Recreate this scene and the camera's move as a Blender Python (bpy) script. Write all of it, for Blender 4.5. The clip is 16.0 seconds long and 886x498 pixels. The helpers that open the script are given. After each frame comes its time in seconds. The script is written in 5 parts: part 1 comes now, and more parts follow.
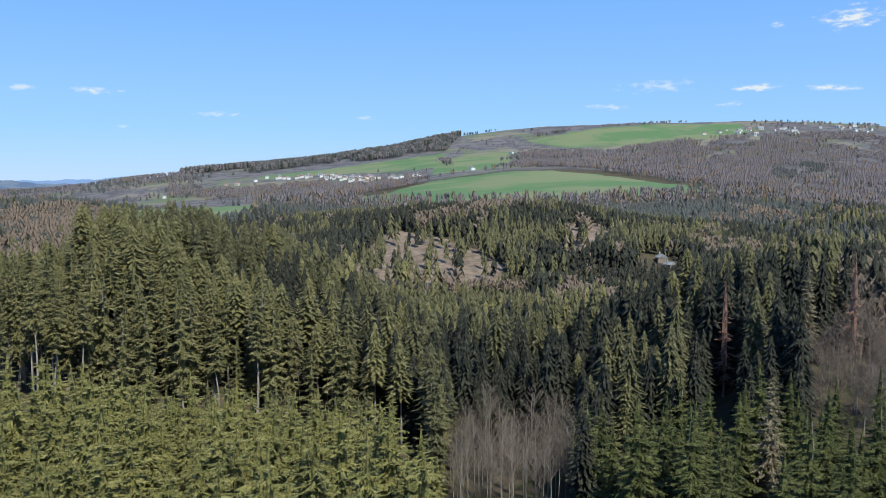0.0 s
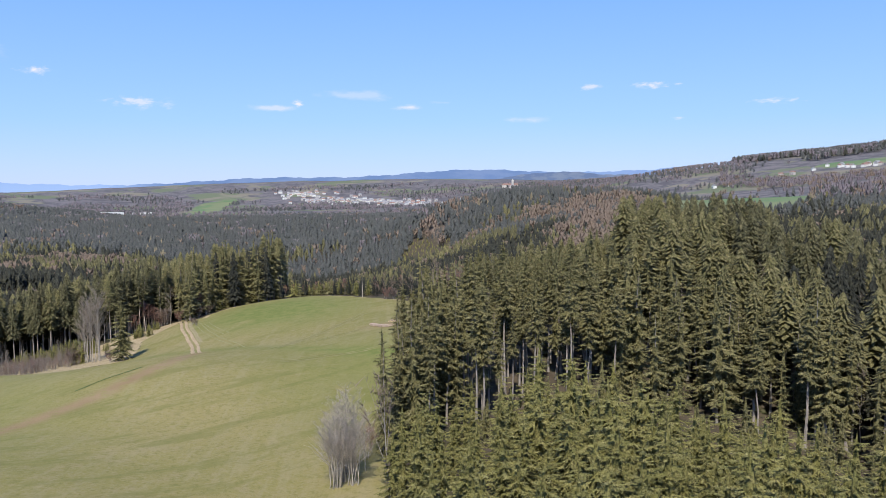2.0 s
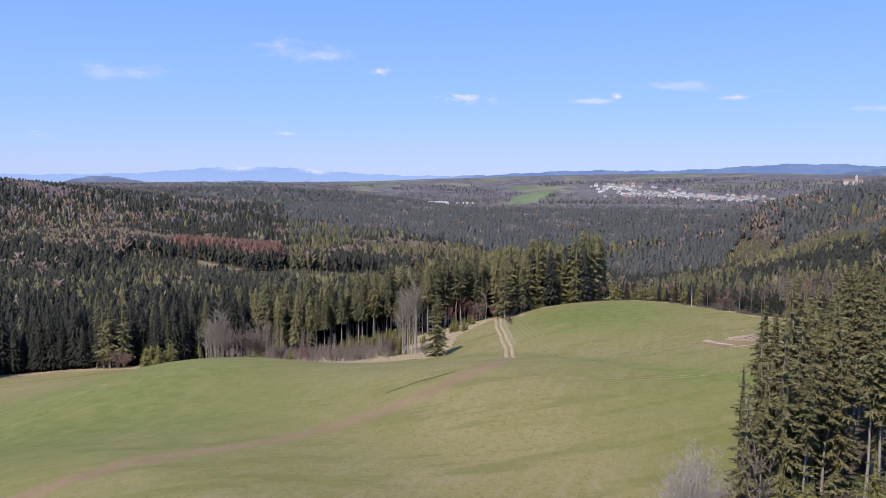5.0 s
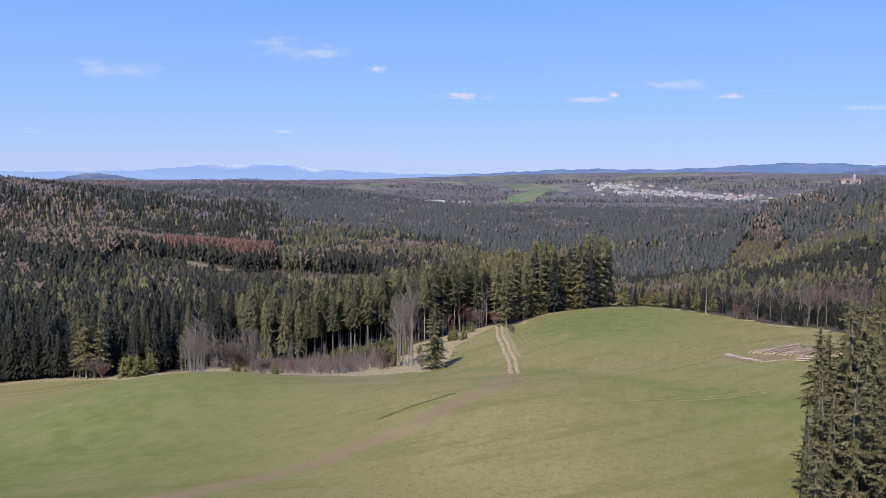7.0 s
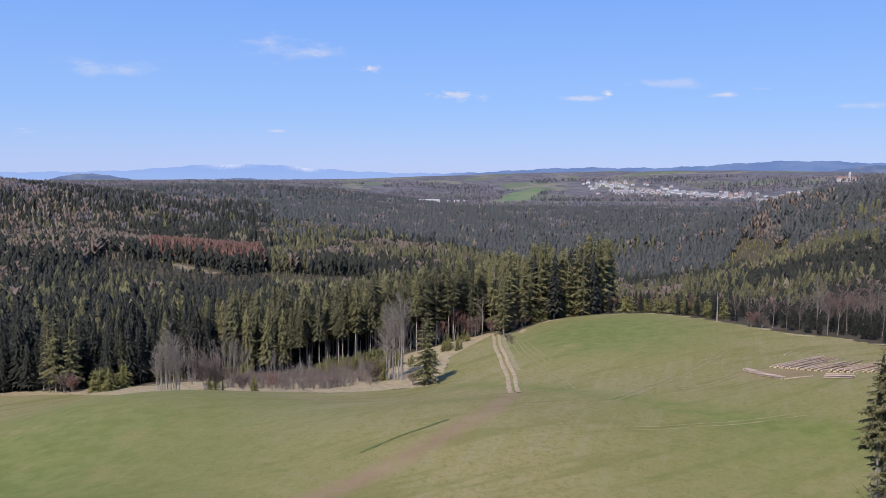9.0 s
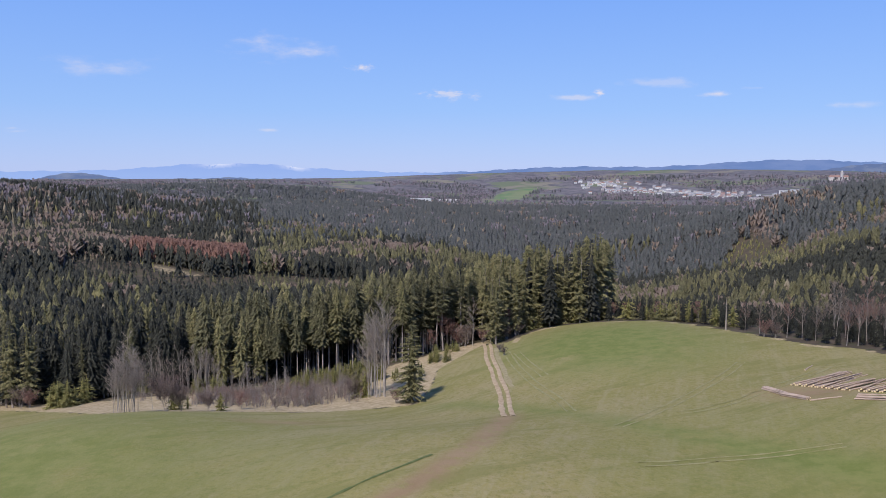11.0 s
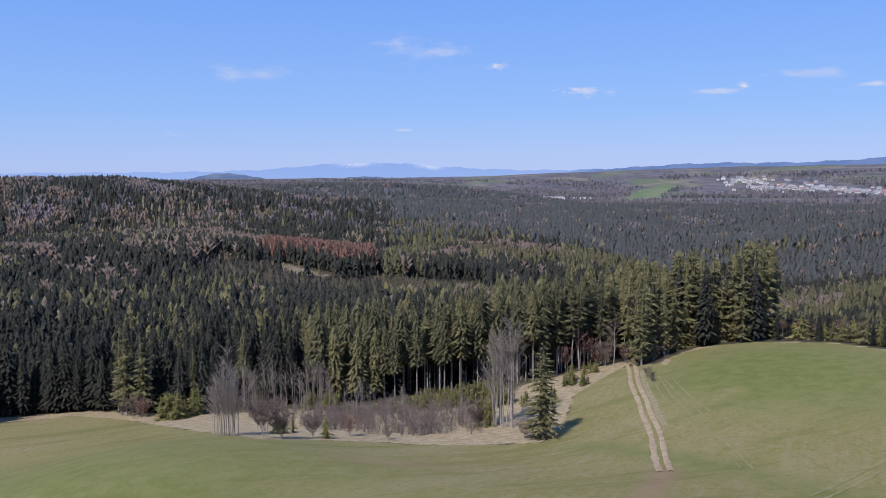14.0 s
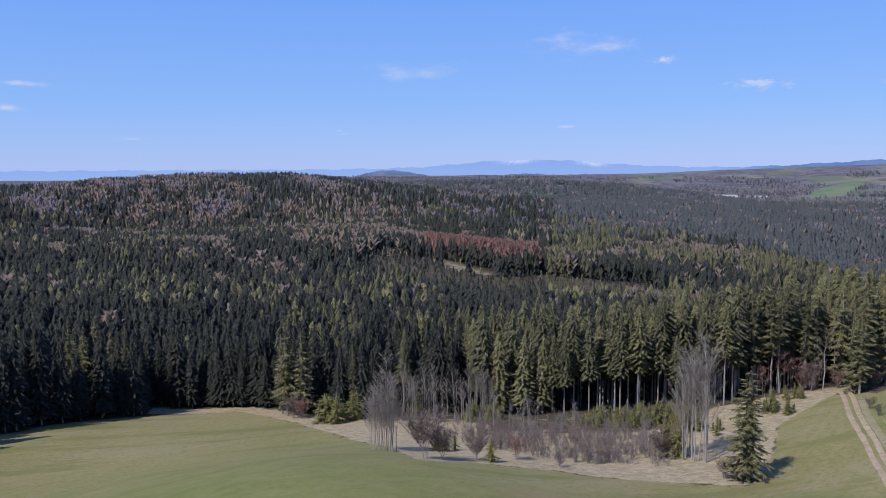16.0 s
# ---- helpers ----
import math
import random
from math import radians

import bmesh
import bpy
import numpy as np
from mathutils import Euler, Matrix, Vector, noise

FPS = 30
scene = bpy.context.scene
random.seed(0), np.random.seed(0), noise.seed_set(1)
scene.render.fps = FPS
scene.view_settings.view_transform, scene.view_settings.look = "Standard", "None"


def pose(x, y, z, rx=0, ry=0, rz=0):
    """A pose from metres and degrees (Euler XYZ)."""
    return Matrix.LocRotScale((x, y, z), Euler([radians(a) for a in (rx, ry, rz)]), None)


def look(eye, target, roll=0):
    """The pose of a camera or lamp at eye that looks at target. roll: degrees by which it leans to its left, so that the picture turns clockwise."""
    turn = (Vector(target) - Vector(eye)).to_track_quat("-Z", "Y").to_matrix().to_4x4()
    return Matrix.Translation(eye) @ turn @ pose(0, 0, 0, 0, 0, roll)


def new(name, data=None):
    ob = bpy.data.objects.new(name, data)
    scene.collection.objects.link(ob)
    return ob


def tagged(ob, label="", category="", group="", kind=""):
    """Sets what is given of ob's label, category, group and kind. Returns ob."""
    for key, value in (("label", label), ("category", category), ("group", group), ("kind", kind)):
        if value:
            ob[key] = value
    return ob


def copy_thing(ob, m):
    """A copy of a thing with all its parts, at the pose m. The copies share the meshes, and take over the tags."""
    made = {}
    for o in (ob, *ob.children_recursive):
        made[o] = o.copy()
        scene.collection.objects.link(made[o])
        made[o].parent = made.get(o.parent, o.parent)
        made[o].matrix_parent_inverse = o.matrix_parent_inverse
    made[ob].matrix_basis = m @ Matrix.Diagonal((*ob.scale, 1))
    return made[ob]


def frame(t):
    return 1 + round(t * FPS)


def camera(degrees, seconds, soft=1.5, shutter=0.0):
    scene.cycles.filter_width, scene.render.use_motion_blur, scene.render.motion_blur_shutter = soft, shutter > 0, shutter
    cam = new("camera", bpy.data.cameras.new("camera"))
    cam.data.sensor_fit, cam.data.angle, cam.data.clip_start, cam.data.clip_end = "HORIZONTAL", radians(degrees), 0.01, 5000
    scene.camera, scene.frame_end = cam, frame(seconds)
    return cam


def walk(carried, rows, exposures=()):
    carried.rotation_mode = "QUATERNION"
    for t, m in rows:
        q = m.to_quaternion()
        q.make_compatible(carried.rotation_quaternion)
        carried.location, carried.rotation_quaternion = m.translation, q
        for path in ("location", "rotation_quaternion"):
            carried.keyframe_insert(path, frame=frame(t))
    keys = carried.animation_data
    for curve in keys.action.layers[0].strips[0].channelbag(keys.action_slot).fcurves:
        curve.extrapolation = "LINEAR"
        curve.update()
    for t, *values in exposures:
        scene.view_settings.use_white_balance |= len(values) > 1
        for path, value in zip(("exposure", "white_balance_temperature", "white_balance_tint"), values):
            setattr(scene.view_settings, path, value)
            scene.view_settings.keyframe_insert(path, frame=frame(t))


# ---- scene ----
# ======== camera ========
cam = camera(56.93, 16.0, soft=0.85)


def fly(x, y, z, turn, tilt, lean):
    """A drone's pose: metres, then heading to the left of +y, tilt upwards and lean, in degrees."""
    return Matrix.Translation((x, y, z)) @ Matrix.Rotation(radians(turn), 4, "Z") @ Matrix.Rotation(radians(90 + tilt), 4, "X") @ Matrix.Rotation(radians(lean), 4, "Z")


PATH = [
    (0, fly(-12.45, -42.65, 44.64, -57.67, -4.11, -0.13)),
    (0.5, fly(-8.00, -39.78, 44.75, -48.39, -4.27, -0.22)),
    (1, fly(-4.46, -36.54, 44.82, -38.74, -4.43, -0.32)),
    (1.5, fly(-1.91, -33.15, 44.90, -29.25, -4.57, -0.36)),
    (2, fly(-0.02, -29.61, 44.91, -20.47, -4.66, -0.37)),
    (2.5, fly(1.12, -26.16, 44.98, -13.20, -4.81, -0.39)),
    (3, fly(1.74, -22.39, 44.92, -5.97, -4.93, -0.42)),
    (3.5, fly(1.81, -18.22, 44.86, -1.10, -5.00, -0.37)),
    (4, fly(1.62, -14.07, 44.89, 0.81, -5.06, -0.05)),
    (6.5, fly(0.00, 7.45, 44.95, 1.36, -5.22, 0.43)),
    (7, fly(-0.05, 11.60, 45.00, 0.97, -5.26, 0.46)),
    (7.5, fly(-0.04, 15.82, 45.01, 0.99, -5.26, 0.39)),
    (8, fly(-0.00, 20.00, 45.00, 0.95, -5.28, 0.36)),
    (8.5, fly(0.08, 24.14, 45.01, 0.71, -5.31, 0.34)),
    (9, fly(0.29, 28.38, 44.93, 0.62, -5.32, 0.28)),
    (11.5, fly(1.63, 50.90, 44.42, -0.04, -5.38, 0.23)),
    (12, fly(1.71, 55.08, 44.48, -0.11, -5.38, 0.22)),
    (12.5, fly(1.77, 59.20, 44.50, -0.20, -5.43, 0.27)),
    (13, fly(1.64, 63.49, 44.40, -0.22, -5.44, 0.27)),
    (13.5, fly(1.21, 68.18, 44.12, 3.57, -5.48, 0.00)),
    (14, fly(0.40, 72.59, 43.93, 9.38, -5.50, -0.23)),
    (14.5, fly(-0.83, 76.64, 43.82, 13.95, -5.57, -0.32)),
    (15, fly(-2.28, 80.46, 43.67, 17.08, -5.63, -0.32)),
    (15.5, fly(-4.14, 84.56, 43.41, 19.56, -5.65, -0.38)),
    (16, fly(-6.41, 88.92, 43.18, 20.58, -5.65, -0.29)),
]
# the clip's own exposure and white balance drift: seconds, stops, kelvin, tint
walk(cam, PATH, [(0.0, 0.20, 6350, -4), (1.5, 0.26, 6450, 3), (3.5, 0.20, 6400, 13), (8.0, 0.0, 6200, 13), (12.5, -0.06, 6150, 14), (16.0, -0.15, 5750, 13)])

# ======== sky and sun ========
SUN_FROM = 208.0  # compass bearing of the sun, clockwise from +y
SUN_UP = 50.0


def sky():
    """Clear spring sky with a few small fair-weather clouds low above the hills."""
    w = bpy.data.worlds.new("sky")
    scene.world = w
    w.use_nodes = True
    nt = w.node_tree
    nt.nodes.clear()
    out, tex, bg = nt.nodes.new("ShaderNodeOutputWorld"), nt.nodes.new("ShaderNodeTexSky"), nt.nodes.new("ShaderNodeBackground")
    tex.sky_type, tex.sun_disc = "NISHITA", False
    tex.sun_elevation, tex.sun_rotation = radians(SUN_UP), radians(SUN_FROM)
    tex.air_density, tex.dust_density, tex.ozone_density, tex.altitude = 1.0, 0.2, 4.0, 450
    bg.inputs[1].default_value = SKY_STRENGTH
    nt.links.new(tex.outputs[0], bg.inputs[0])

    def m(op, a, b=None, c=None, clamp=False):
        n = nt.nodes.new("ShaderNodeMath")
        n.operation, n.use_clamp = op, clamp
        for k, v in enumerate((a, b, c)):
            if v is None:
                continue
            if isinstance(v, (int, float)):
                n.inputs[k].default_value = v
            else:
                nt.links.new(v, n.inputs[k])
        return n.outputs[0]

    co = nt.nodes.new("ShaderNodeTexCoord")
    sep = nt.nodes.new("ShaderNodeSeparateXYZ")
    nt.links.new(co.outputs["Generated"], sep.inputs[0])
    bearing = m("MULTIPLY", m("ARCTAN2", sep.outputs[0], sep.outputs[1]), 57.29578)
    height = m("MULTIPLY", m("ARCSINE", sep.outputs[2]), 57.29578)
    # the clear air's own blue, paler towards the horizon
    ramp, blue, blend = nt.nodes.new("ShaderNodeValToRGB"), nt.nodes.new("ShaderNodeBackground"), nt.nodes.new("ShaderNodeMixShader")
    nt.links.new(m("DIVIDE", height, 60.0, clamp=True), ramp.inputs[0])
    steps = [(0.0, (0.46, 0.59, 0.94)), (0.07, (0.325, 0.54, 0.97)), (0.22, (0.205, 0.42, 0.98)), (1.0, (0.11, 0.26, 0.79))]
    while len(ramp.color_ramp.elements) < len(steps):
        ramp.color_ramp.elements.new(0.5)
    for e, (at, c) in zip(ramp.color_ramp.elements, steps):
        e.position, e.color = at, (*c, 1)
    nt.links.new(ramp.outputs[0], blue.inputs[0])
    blend.inputs[0].default_value = 0.8
    nt.links.new(bg.outputs[0], blend.inputs[1])
    nt.links.new(blue.outputs[0], blend.inputs[2])
    flat = nt.nodes.new("ShaderNodeCombineXYZ")
    nt.links.new(bearing, flat.inputs[0])
    nt.links.new(m("MULTIPLY", height, 2.6), flat.inputs[1])

    def grain(scale, detail):
        n = nt.nodes.new("ShaderNodeTexNoise")
        n.inputs["Scale"].default_value, n.inputs["Detail"].default_value, n.inputs["Roughness"].default_value = scale, detail, 0.6
        nt.links.new(flat.outputs[0], n.inputs["Vector"])
        return n.outputs[0]

    puff, wisp = grain(1.1, 5), grain(0.35, 6)
    # bearing, height, half width, half height in degrees, thickness
    clouds = [
        (84.0, 10.5, 2.0, 0.75, 0.9), (79.6, 10.5, 0.5, 0.3, 0.5), (78.5, 6.6, 1.8, 0.28, 0.85), (83.1, 6.3, 1.8, 0.28, 0.85),
        (72.3, 6.9, 2.5, 0.45, 0.5), (76.8, 5.6, 0.9, 0.22, 0.6), (69.0, 5.6, 1.6, 0.25, 0.5), (42.6, 5.1, 1.7, 0.22, 0.7),
        (30.7, 6.4, 1.2, 0.2, 0.6), (34.7, 6.4, 1.8, 0.22, 0.7), (52.4, 5.0, 1.0, 0.15, 0.4), (36.4, 4.2, 0.6, 0.15, 0.4),
        (-5.7, 7.1, 1.0, 0.26, 1.0), (0.4, 5.3, 2.2, 0.4, 0.6), (10.6, 5.4, 0.5, 0.24, 0.9),
    ]
    thin = [
        (8.9, 5.1, 1.8, 0.2, 0.5), (18.0, 5.2, 1.1, 0.24, 0.85), (20.6, 5.5, 1.0, 0.15, 0.4), (14.8, 6.0, 2.6, 0.35, 0.3),
        (-27.4, 2.4, 0.9, 0.15, 0.5), (-12.0, 2.8, 1.0, 0.15, 0.5), (26.3, 4.3, 1.4, 0.25, 0.45), (-11.2, 8.2, 4.5, 0.8, 0.4),
        (-21.7, 6.5, 3.6, 0.7, 0.3), (-47.7, 5.3, 1.6, 0.22, 0.5), (-48.4, 3.8, 0.9, 0.25, 0.6), (-41.0, 2.0, 0.9, 0.15, 0.3), (-27.7, 2.6, 0.6, 0.15, 0.4),
    ]
    total = None
    for group, cloud_grain in ((clouds, puff), (thin, wisp)):
        edge = m("MULTIPLY", m("SUBTRACT", cloud_grain, 0.5), 3.6)
        for a, h, wa, wh, thick in group:
            u, v = m("DIVIDE", m("SUBTRACT", bearing, a), wa), m("DIVIDE", m("SUBTRACT", height, h), wh)
            far = m("SQRT", m("ADD", m("MULTIPLY", u, u), m("MULTIPLY", v, v)))
            body = m("SUBTRACT", m("ADD", 1.05, edge), far, clamp=True)
            body = m("MULTIPLY", m("MULTIPLY", body, body), thick)
            total = body if total is None else m("MAXIMUM", total, body)
    white, mix = nt.nodes.new("ShaderNodeBackground"), nt.nodes.new("ShaderNodeMixShader")
    white.inputs[0].default_value, white.inputs[1].default_value = (0.97, 0.93, 0.98, 1), 0.82
    nt.links.new(total, mix.inputs[0])
    nt.links.new(blend.outputs[0], mix.inputs[1])
    nt.links.new(white.outputs[0], mix.inputs[2])
    nt.links.new(mix.outputs[0], out.inputs[0])


SKY_STRENGTH = 0.1
sky()
sun = bpy.data.lights.new("sun", "SUN")
sun.energy, sun.angle, sun.color = 5.0, radians(0.5), (1.0, 0.96, 0.90)
lamp = new("sun", sun)
a = radians(SUN_FROM)
lamp.matrix_world = look((math.sin(a) * math.cos(radians(SUN_UP)) * 900, math.cos(a) * math.cos(radians(SUN_UP)) * 900, math.sin(radians(SUN_UP)) * 900), (0, 0, 0))


# ======== materials ========
class Nodes:
    """A short way to write a node material."""

    def __init__(self, name, roughness=0.8, specular=0.25):
        self.mat = bpy.data.materials.new(name)
        self.mat.use_nodes = True
        self.nt = self.mat.node_tree
        self.bsdf = self.nt.nodes["Principled BSDF"]
        self.bsdf.inputs["Roughness"].default_value = roughness
        self.bsdf.inputs["Specular IOR Level"].default_value = specular
        self.co = self.nt.nodes.new("ShaderNodeTexCoord")

    def put(self, value, socket):
        if isinstance(value, (int, float)):
            socket.default_value = value
        elif isinstance(value, tuple):
            socket.default_value = (*value, 1) if len(value) == 3 else value
        else:
            self.nt.links.new(value, socket)

    def math(self, op, a, b=0.0, clamp=False):
        n = self.nt.nodes.new("ShaderNodeMath")
        n.operation, n.use_clamp = op, clamp
        self.put(a, n.inputs[0]), self.put(b, n.inputs[1])
        return n.outputs[0]

    def noise(self, scale, detail=3.0, rough=0.55, stretch=None):
        n = self.nt.nodes.new("ShaderNodeTexNoise")
        n.inputs["Scale"].default_value, n.inputs["Detail"].default_value, n.inputs["Roughness"].default_value = scale, detail, rough
        vec = self.co.outputs["Object"]
        if stretch:
            for turn, size in (((0, 0, stretch[3] if len(stretch) > 3 else 0), (1, 1, 1)), ((0, 0, 0), stretch[:3])):
                mp = self.nt.nodes.new("ShaderNodeMapping")
                mp.inputs["Scale"].default_value, mp.inputs["Rotation"].default_value = size, turn
                self.put(vec, mp.inputs[0])
                vec = mp.outputs[0]
        self.put(vec, n.inputs["Vector"])
        return n.outputs[0]

    def attr(self, name):
        n = self.nt.nodes.new("ShaderNodeAttribute")
        n.attribute_name = name
        return n.outputs["Fac"]

    def mix(self, f, a, b):
        n = self.nt.nodes.new("ShaderNodeMix")
        n.data_type = "RGBA"
        self.put(f, n.inputs[0]), self.put(a, n.inputs[6]), self.put(b, n.inputs[7])
        return n.outputs[2]

    def step(self, value, lo, hi):
        n = self.nt.nodes.new("ShaderNodeMapRange")
        n.interpolation_type = "SMOOTHSTEP"
        self.put(value, n.inputs[0])
        n.inputs[1].default_value, n.inputs[2].default_value = lo, hi
        return n.outputs[0]

    def random(self):
        return self.nt.nodes.new("ShaderNodeObjectInfo").outputs["Random"]

    def bump(self, height, strength, distance=0.1):
        n = self.nt.nodes.new("ShaderNodeBump")
        n.inputs["Strength"].default_value, n.inputs["Distance"].default_value = strength, distance
        self.put(height, n.inputs["Height"])
        self.nt.links.new(n.outputs[0], self.bsdf.inputs["Normal"])

    def colour(self, value):
        self.put(value, self.bsdf.inputs["Base Color"])
        return self.mat


def foliage(name, dark, light, tip, speck=1.1, fleck=3.2):
    """Needles or twigs: a tone for each tree, finer specks within it, a little light passing through."""
    n = Nodes(name, 0.75, 0.15)
    tone = n.math("ADD", n.math("MULTIPLY", n.math("FRACT", n.math("ADD", n.attr("tone"), n.random())), 0.7), 0.15)
    base = n.mix(tone, dark, light)
    full = n.mix(n.step(n.noise(speck, 4), 0.42, 0.72), base, tip)
    gloom = n.mix(1.0, full, (0.45, 0.45, 0.47))
    gloom.node.blend_type = "MULTIPLY"
    full = n.mix(n.step(n.noise(fleck, 3, 0.7), 0.52, 0.40), full, gloom)
    n.bump(n.noise(2.2, 5, 0.75), 0.9, 0.45)
    n.colour(full)
    thin = n.nt.nodes.new("ShaderNodeBsdfTranslucent")
    n.put(full, thin.inputs[0])
    both = n.nt.nodes.new("ShaderNodeMixShader")
    both.inputs[0].default_value = 0.22
    n.nt.links.new(n.bsdf.outputs[0], both.inputs[1])
    n.nt.links.new(thin.outputs[0], both.inputs[2])
    n.nt.links.new(both.outputs[0], n.nt.nodes["Material Output"].inputs[0])
    return n.mat


def plain(name, a, b, scale, rough=0.85, stretch=None, bump=0.0):
    n = Nodes(name, rough)
    g = n.noise(scale, 5, 0.6, stretch)
    if bump:
        n.bump(g, bump)
    return n.colour(n.mix(n.step(g, 0.3, 0.72), a, b))


def ground_material():
    n = Nodes("ground", 0.95, 0.1)
    ragged = n.math("MULTIPLY", n.math("SUBTRACT", n.noise(0.35, 6, 0.7), 0.5), 0.9)

    def mask(name, lo=0.4, hi=0.6):
        return n.step(n.math("ADD", n.attr(name), ragged), lo, hi)

    big, mid, fine = n.noise(0.012, 4), n.noise(0.09, 5, 0.65), n.noise(1.7, 4, 0.7)
    drift = n.noise(0.05, 4, 0.6, (1.0, 0.22, 1.0, 0.75))
    floor = n.mix(n.step(mid, 0.35, 0.65), (0.060, 0.046, 0.031), (0.098, 0.074, 0.050))
    floor = n.mix(n.step(n.noise(0.25, 4), 0.5, 0.66), floor, (0.058, 0.060, 0.026))
    grass = n.mix(n.step(big, 0.38, 0.62), (0.186, 0.160, 0.047), (0.234, 0.189, 0.070))
    grass = n.mix(n.math("MULTIPLY", n.step(drift, 0.5, 0.72), 0.75), grass, (0.258, 0.205, 0.102))
    grass = n.mix(n.math("MULTIPLY", n.step(mid, 0.56, 0.75), 0.4), grass, (0.158, 0.151, 0.040))
    grass = n.mix(n.math("MULTIPLY", n.step(fine, 0.40, 0.70), 0.5), grass, (0.268, 0.222, 0.118))
    blotch = n.noise(0.28, 6, 0.78)
    grass = n.mix(n.math("MULTIPLY", n.step(blotch, 0.48, 0.64), 0.6), grass, (0.252, 0.198, 0.098))
    tuft = n.noise(1.0, 5, 0.8)
    grass = n.mix(n.math("MULTIPLY", n.step(tuft, 0.50, 0.62), 0.6), grass, (0.136, 0.125, 0.034))
    mown = n.noise(0.55, 4, 0.65, (1.0, 0.07, 1.0, 0.32))
    grass = n.mix(n.math("MULTIPLY", n.step(mown, 0.47, 0.66), 0.3), grass, (0.268, 0.224, 0.120))
    swath = n.noise(0.16, 5, 0.7, (1.0, 0.14, 1.0, 1.05))
    grass = n.mix(n.math("MULTIPLY", n.step(swath, 0.50, 0.62), 0.65), grass, (0.150, 0.138, 0.040))
    dry = n.mix(n.step(n.noise(0.6, 5, 0.7), 0.35, 0.7), (0.275, 0.206, 0.112), (0.42, 0.325, 0.195))
    dry = n.mix(n.math("MULTIPLY", n.step(n.noise(1.6, 4, 0.7), 0.5, 0.68), 0.55), dry, (0.17, 0.120, 0.055))
    worn = n.mix(n.step(mid, 0.3, 0.7), (0.212, 0.140, 0.072), (0.258, 0.178, 0.098))
    lush = n.mix(n.step(n.noise(0.3, 5, 0.7), 0.35, 0.65), (0.122, 0.138, 0.033), (0.168, 0.168, 0.051))
    earth = n.mix(n.step(n.noise(0.13, 6, 0.7), 0.35, 0.68), (0.135, 0.098, 0.072), (0.25, 0.182, 0.138))
    earth = n.mix(n.math("MULTIPLY", n.step(n.noise(0.45, 5, 0.7), 0.52, 0.68), 0.7), earth, (0.09, 0.075, 0.05))
    crop = n.mix(n.step(n.noise(0.006, 3), 0.4, 0.6), (0.098, 0.160, 0.066), (0.168, 0.182, 0.092))
    crop = n.mix(n.math("MULTIPLY", n.step(n.noise(0.05, 5, 0.7), 0.5, 0.7), 0.3), crop, (0.19, 0.17, 0.10))
    # far woods carry the distance haze in their colour, greyed towards mauve
    hazy_wood = n.mix(n.step(n.noise(0.02, 6, 0.7), 0.4, 0.6), (0.088, 0.080, 0.082), (0.155, 0.135, 0.132))
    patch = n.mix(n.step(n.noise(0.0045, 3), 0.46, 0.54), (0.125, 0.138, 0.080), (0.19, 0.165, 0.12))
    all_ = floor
    all_ = n.mix(mask("far"), all_, hazy_wood)
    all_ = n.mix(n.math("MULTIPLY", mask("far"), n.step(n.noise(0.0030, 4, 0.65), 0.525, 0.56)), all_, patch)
    all_ = n.mix(mask("earth"), all_, earth)
    all_ = n.mix(mask("field", 0.3, 0.7), all_, crop)
    all_ = n.mix(mask("meadow", 0.45, 0.55), all_, grass)
    inside = n.attr("meadow")
    all_ = n.mix(n.math("MULTIPLY", n.math("MULTIPLY", n.attr("lush"), inside), n.step(n.math("ADD", mid, 0.2), 0.4, 0.7)), all_, lush)
    all_ = n.mix(mask("dry"), all_, dry)
    all_ = n.mix(n.math("MULTIPLY", n.attr("worn"), n.step(n.math("ADD", n.noise(0.5, 4), 0.12), 0.35, 0.65)), all_, worn)
    n.bump(n.math("ADD", n.math("MULTIPLY", fine, 0.5), mid), 0.5, 0.35)
    return n.colour(all_)


SPRUCE = foliage("spruce_needles", (0.142, 0.129, 0.056), (0.226, 0.199, 0.082), (0.335, 0.286, 0.136))
FIR = foliage("fir_needles", (0.029, 0.030, 0.023), (0.051, 0.050, 0.036), (0.108, 0.102, 0.072))
# for distant conifers: the blue of haze is mixed into the needle colour
HAZY_PINE = foliage("hazy_pine_needles", (0.074, 0.079, 0.072), (0.116, 0.118, 0.105), (0.174, 0.166, 0.148))
GREEN = foliage("block_needles", (0.066, 0.074, 0.027), (0.122, 0.126, 0.042), (0.192, 0.184, 0.070))
# twigs of far leafless woods, with haze painted in as a cooler grey
HAZY_TWIGS = foliage("hazy_twigs", (0.215, 0.178, 0.184), (0.292, 0.242, 0.248), (0.185, 0.154, 0.160))
OLIVE = foliage("dark_spruce_needles", (0.090, 0.084, 0.042), (0.150, 0.137, 0.063), (0.244, 0.213, 0.112))
YOUNG = foliage("young_needles", (0.168, 0.158, 0.052), (0.270, 0.240, 0.076), (0.365, 0.315, 0.122))
LARCH = foliage("larch_twigs", (0.265, 0.215, 0.135), (0.350, 0.285, 0.180), (0.220, 0.178, 0.115))
TWIGS = foliage("bare_twigs", (0.230, 0.165, 0.120), (0.330, 0.250, 0.190), (0.185, 0.138, 0.105))
PALE_TWIGS = foliage("pale_twigs", (0.30, 0.238, 0.185), (0.40, 0.325, 0.258), (0.25, 0.20, 0.158))
BIRCH_TWIGS = foliage("birch_twigs", (0.44, 0.365, 0.305), (0.56, 0.475, 0.40), (0.38, 0.315, 0.26))
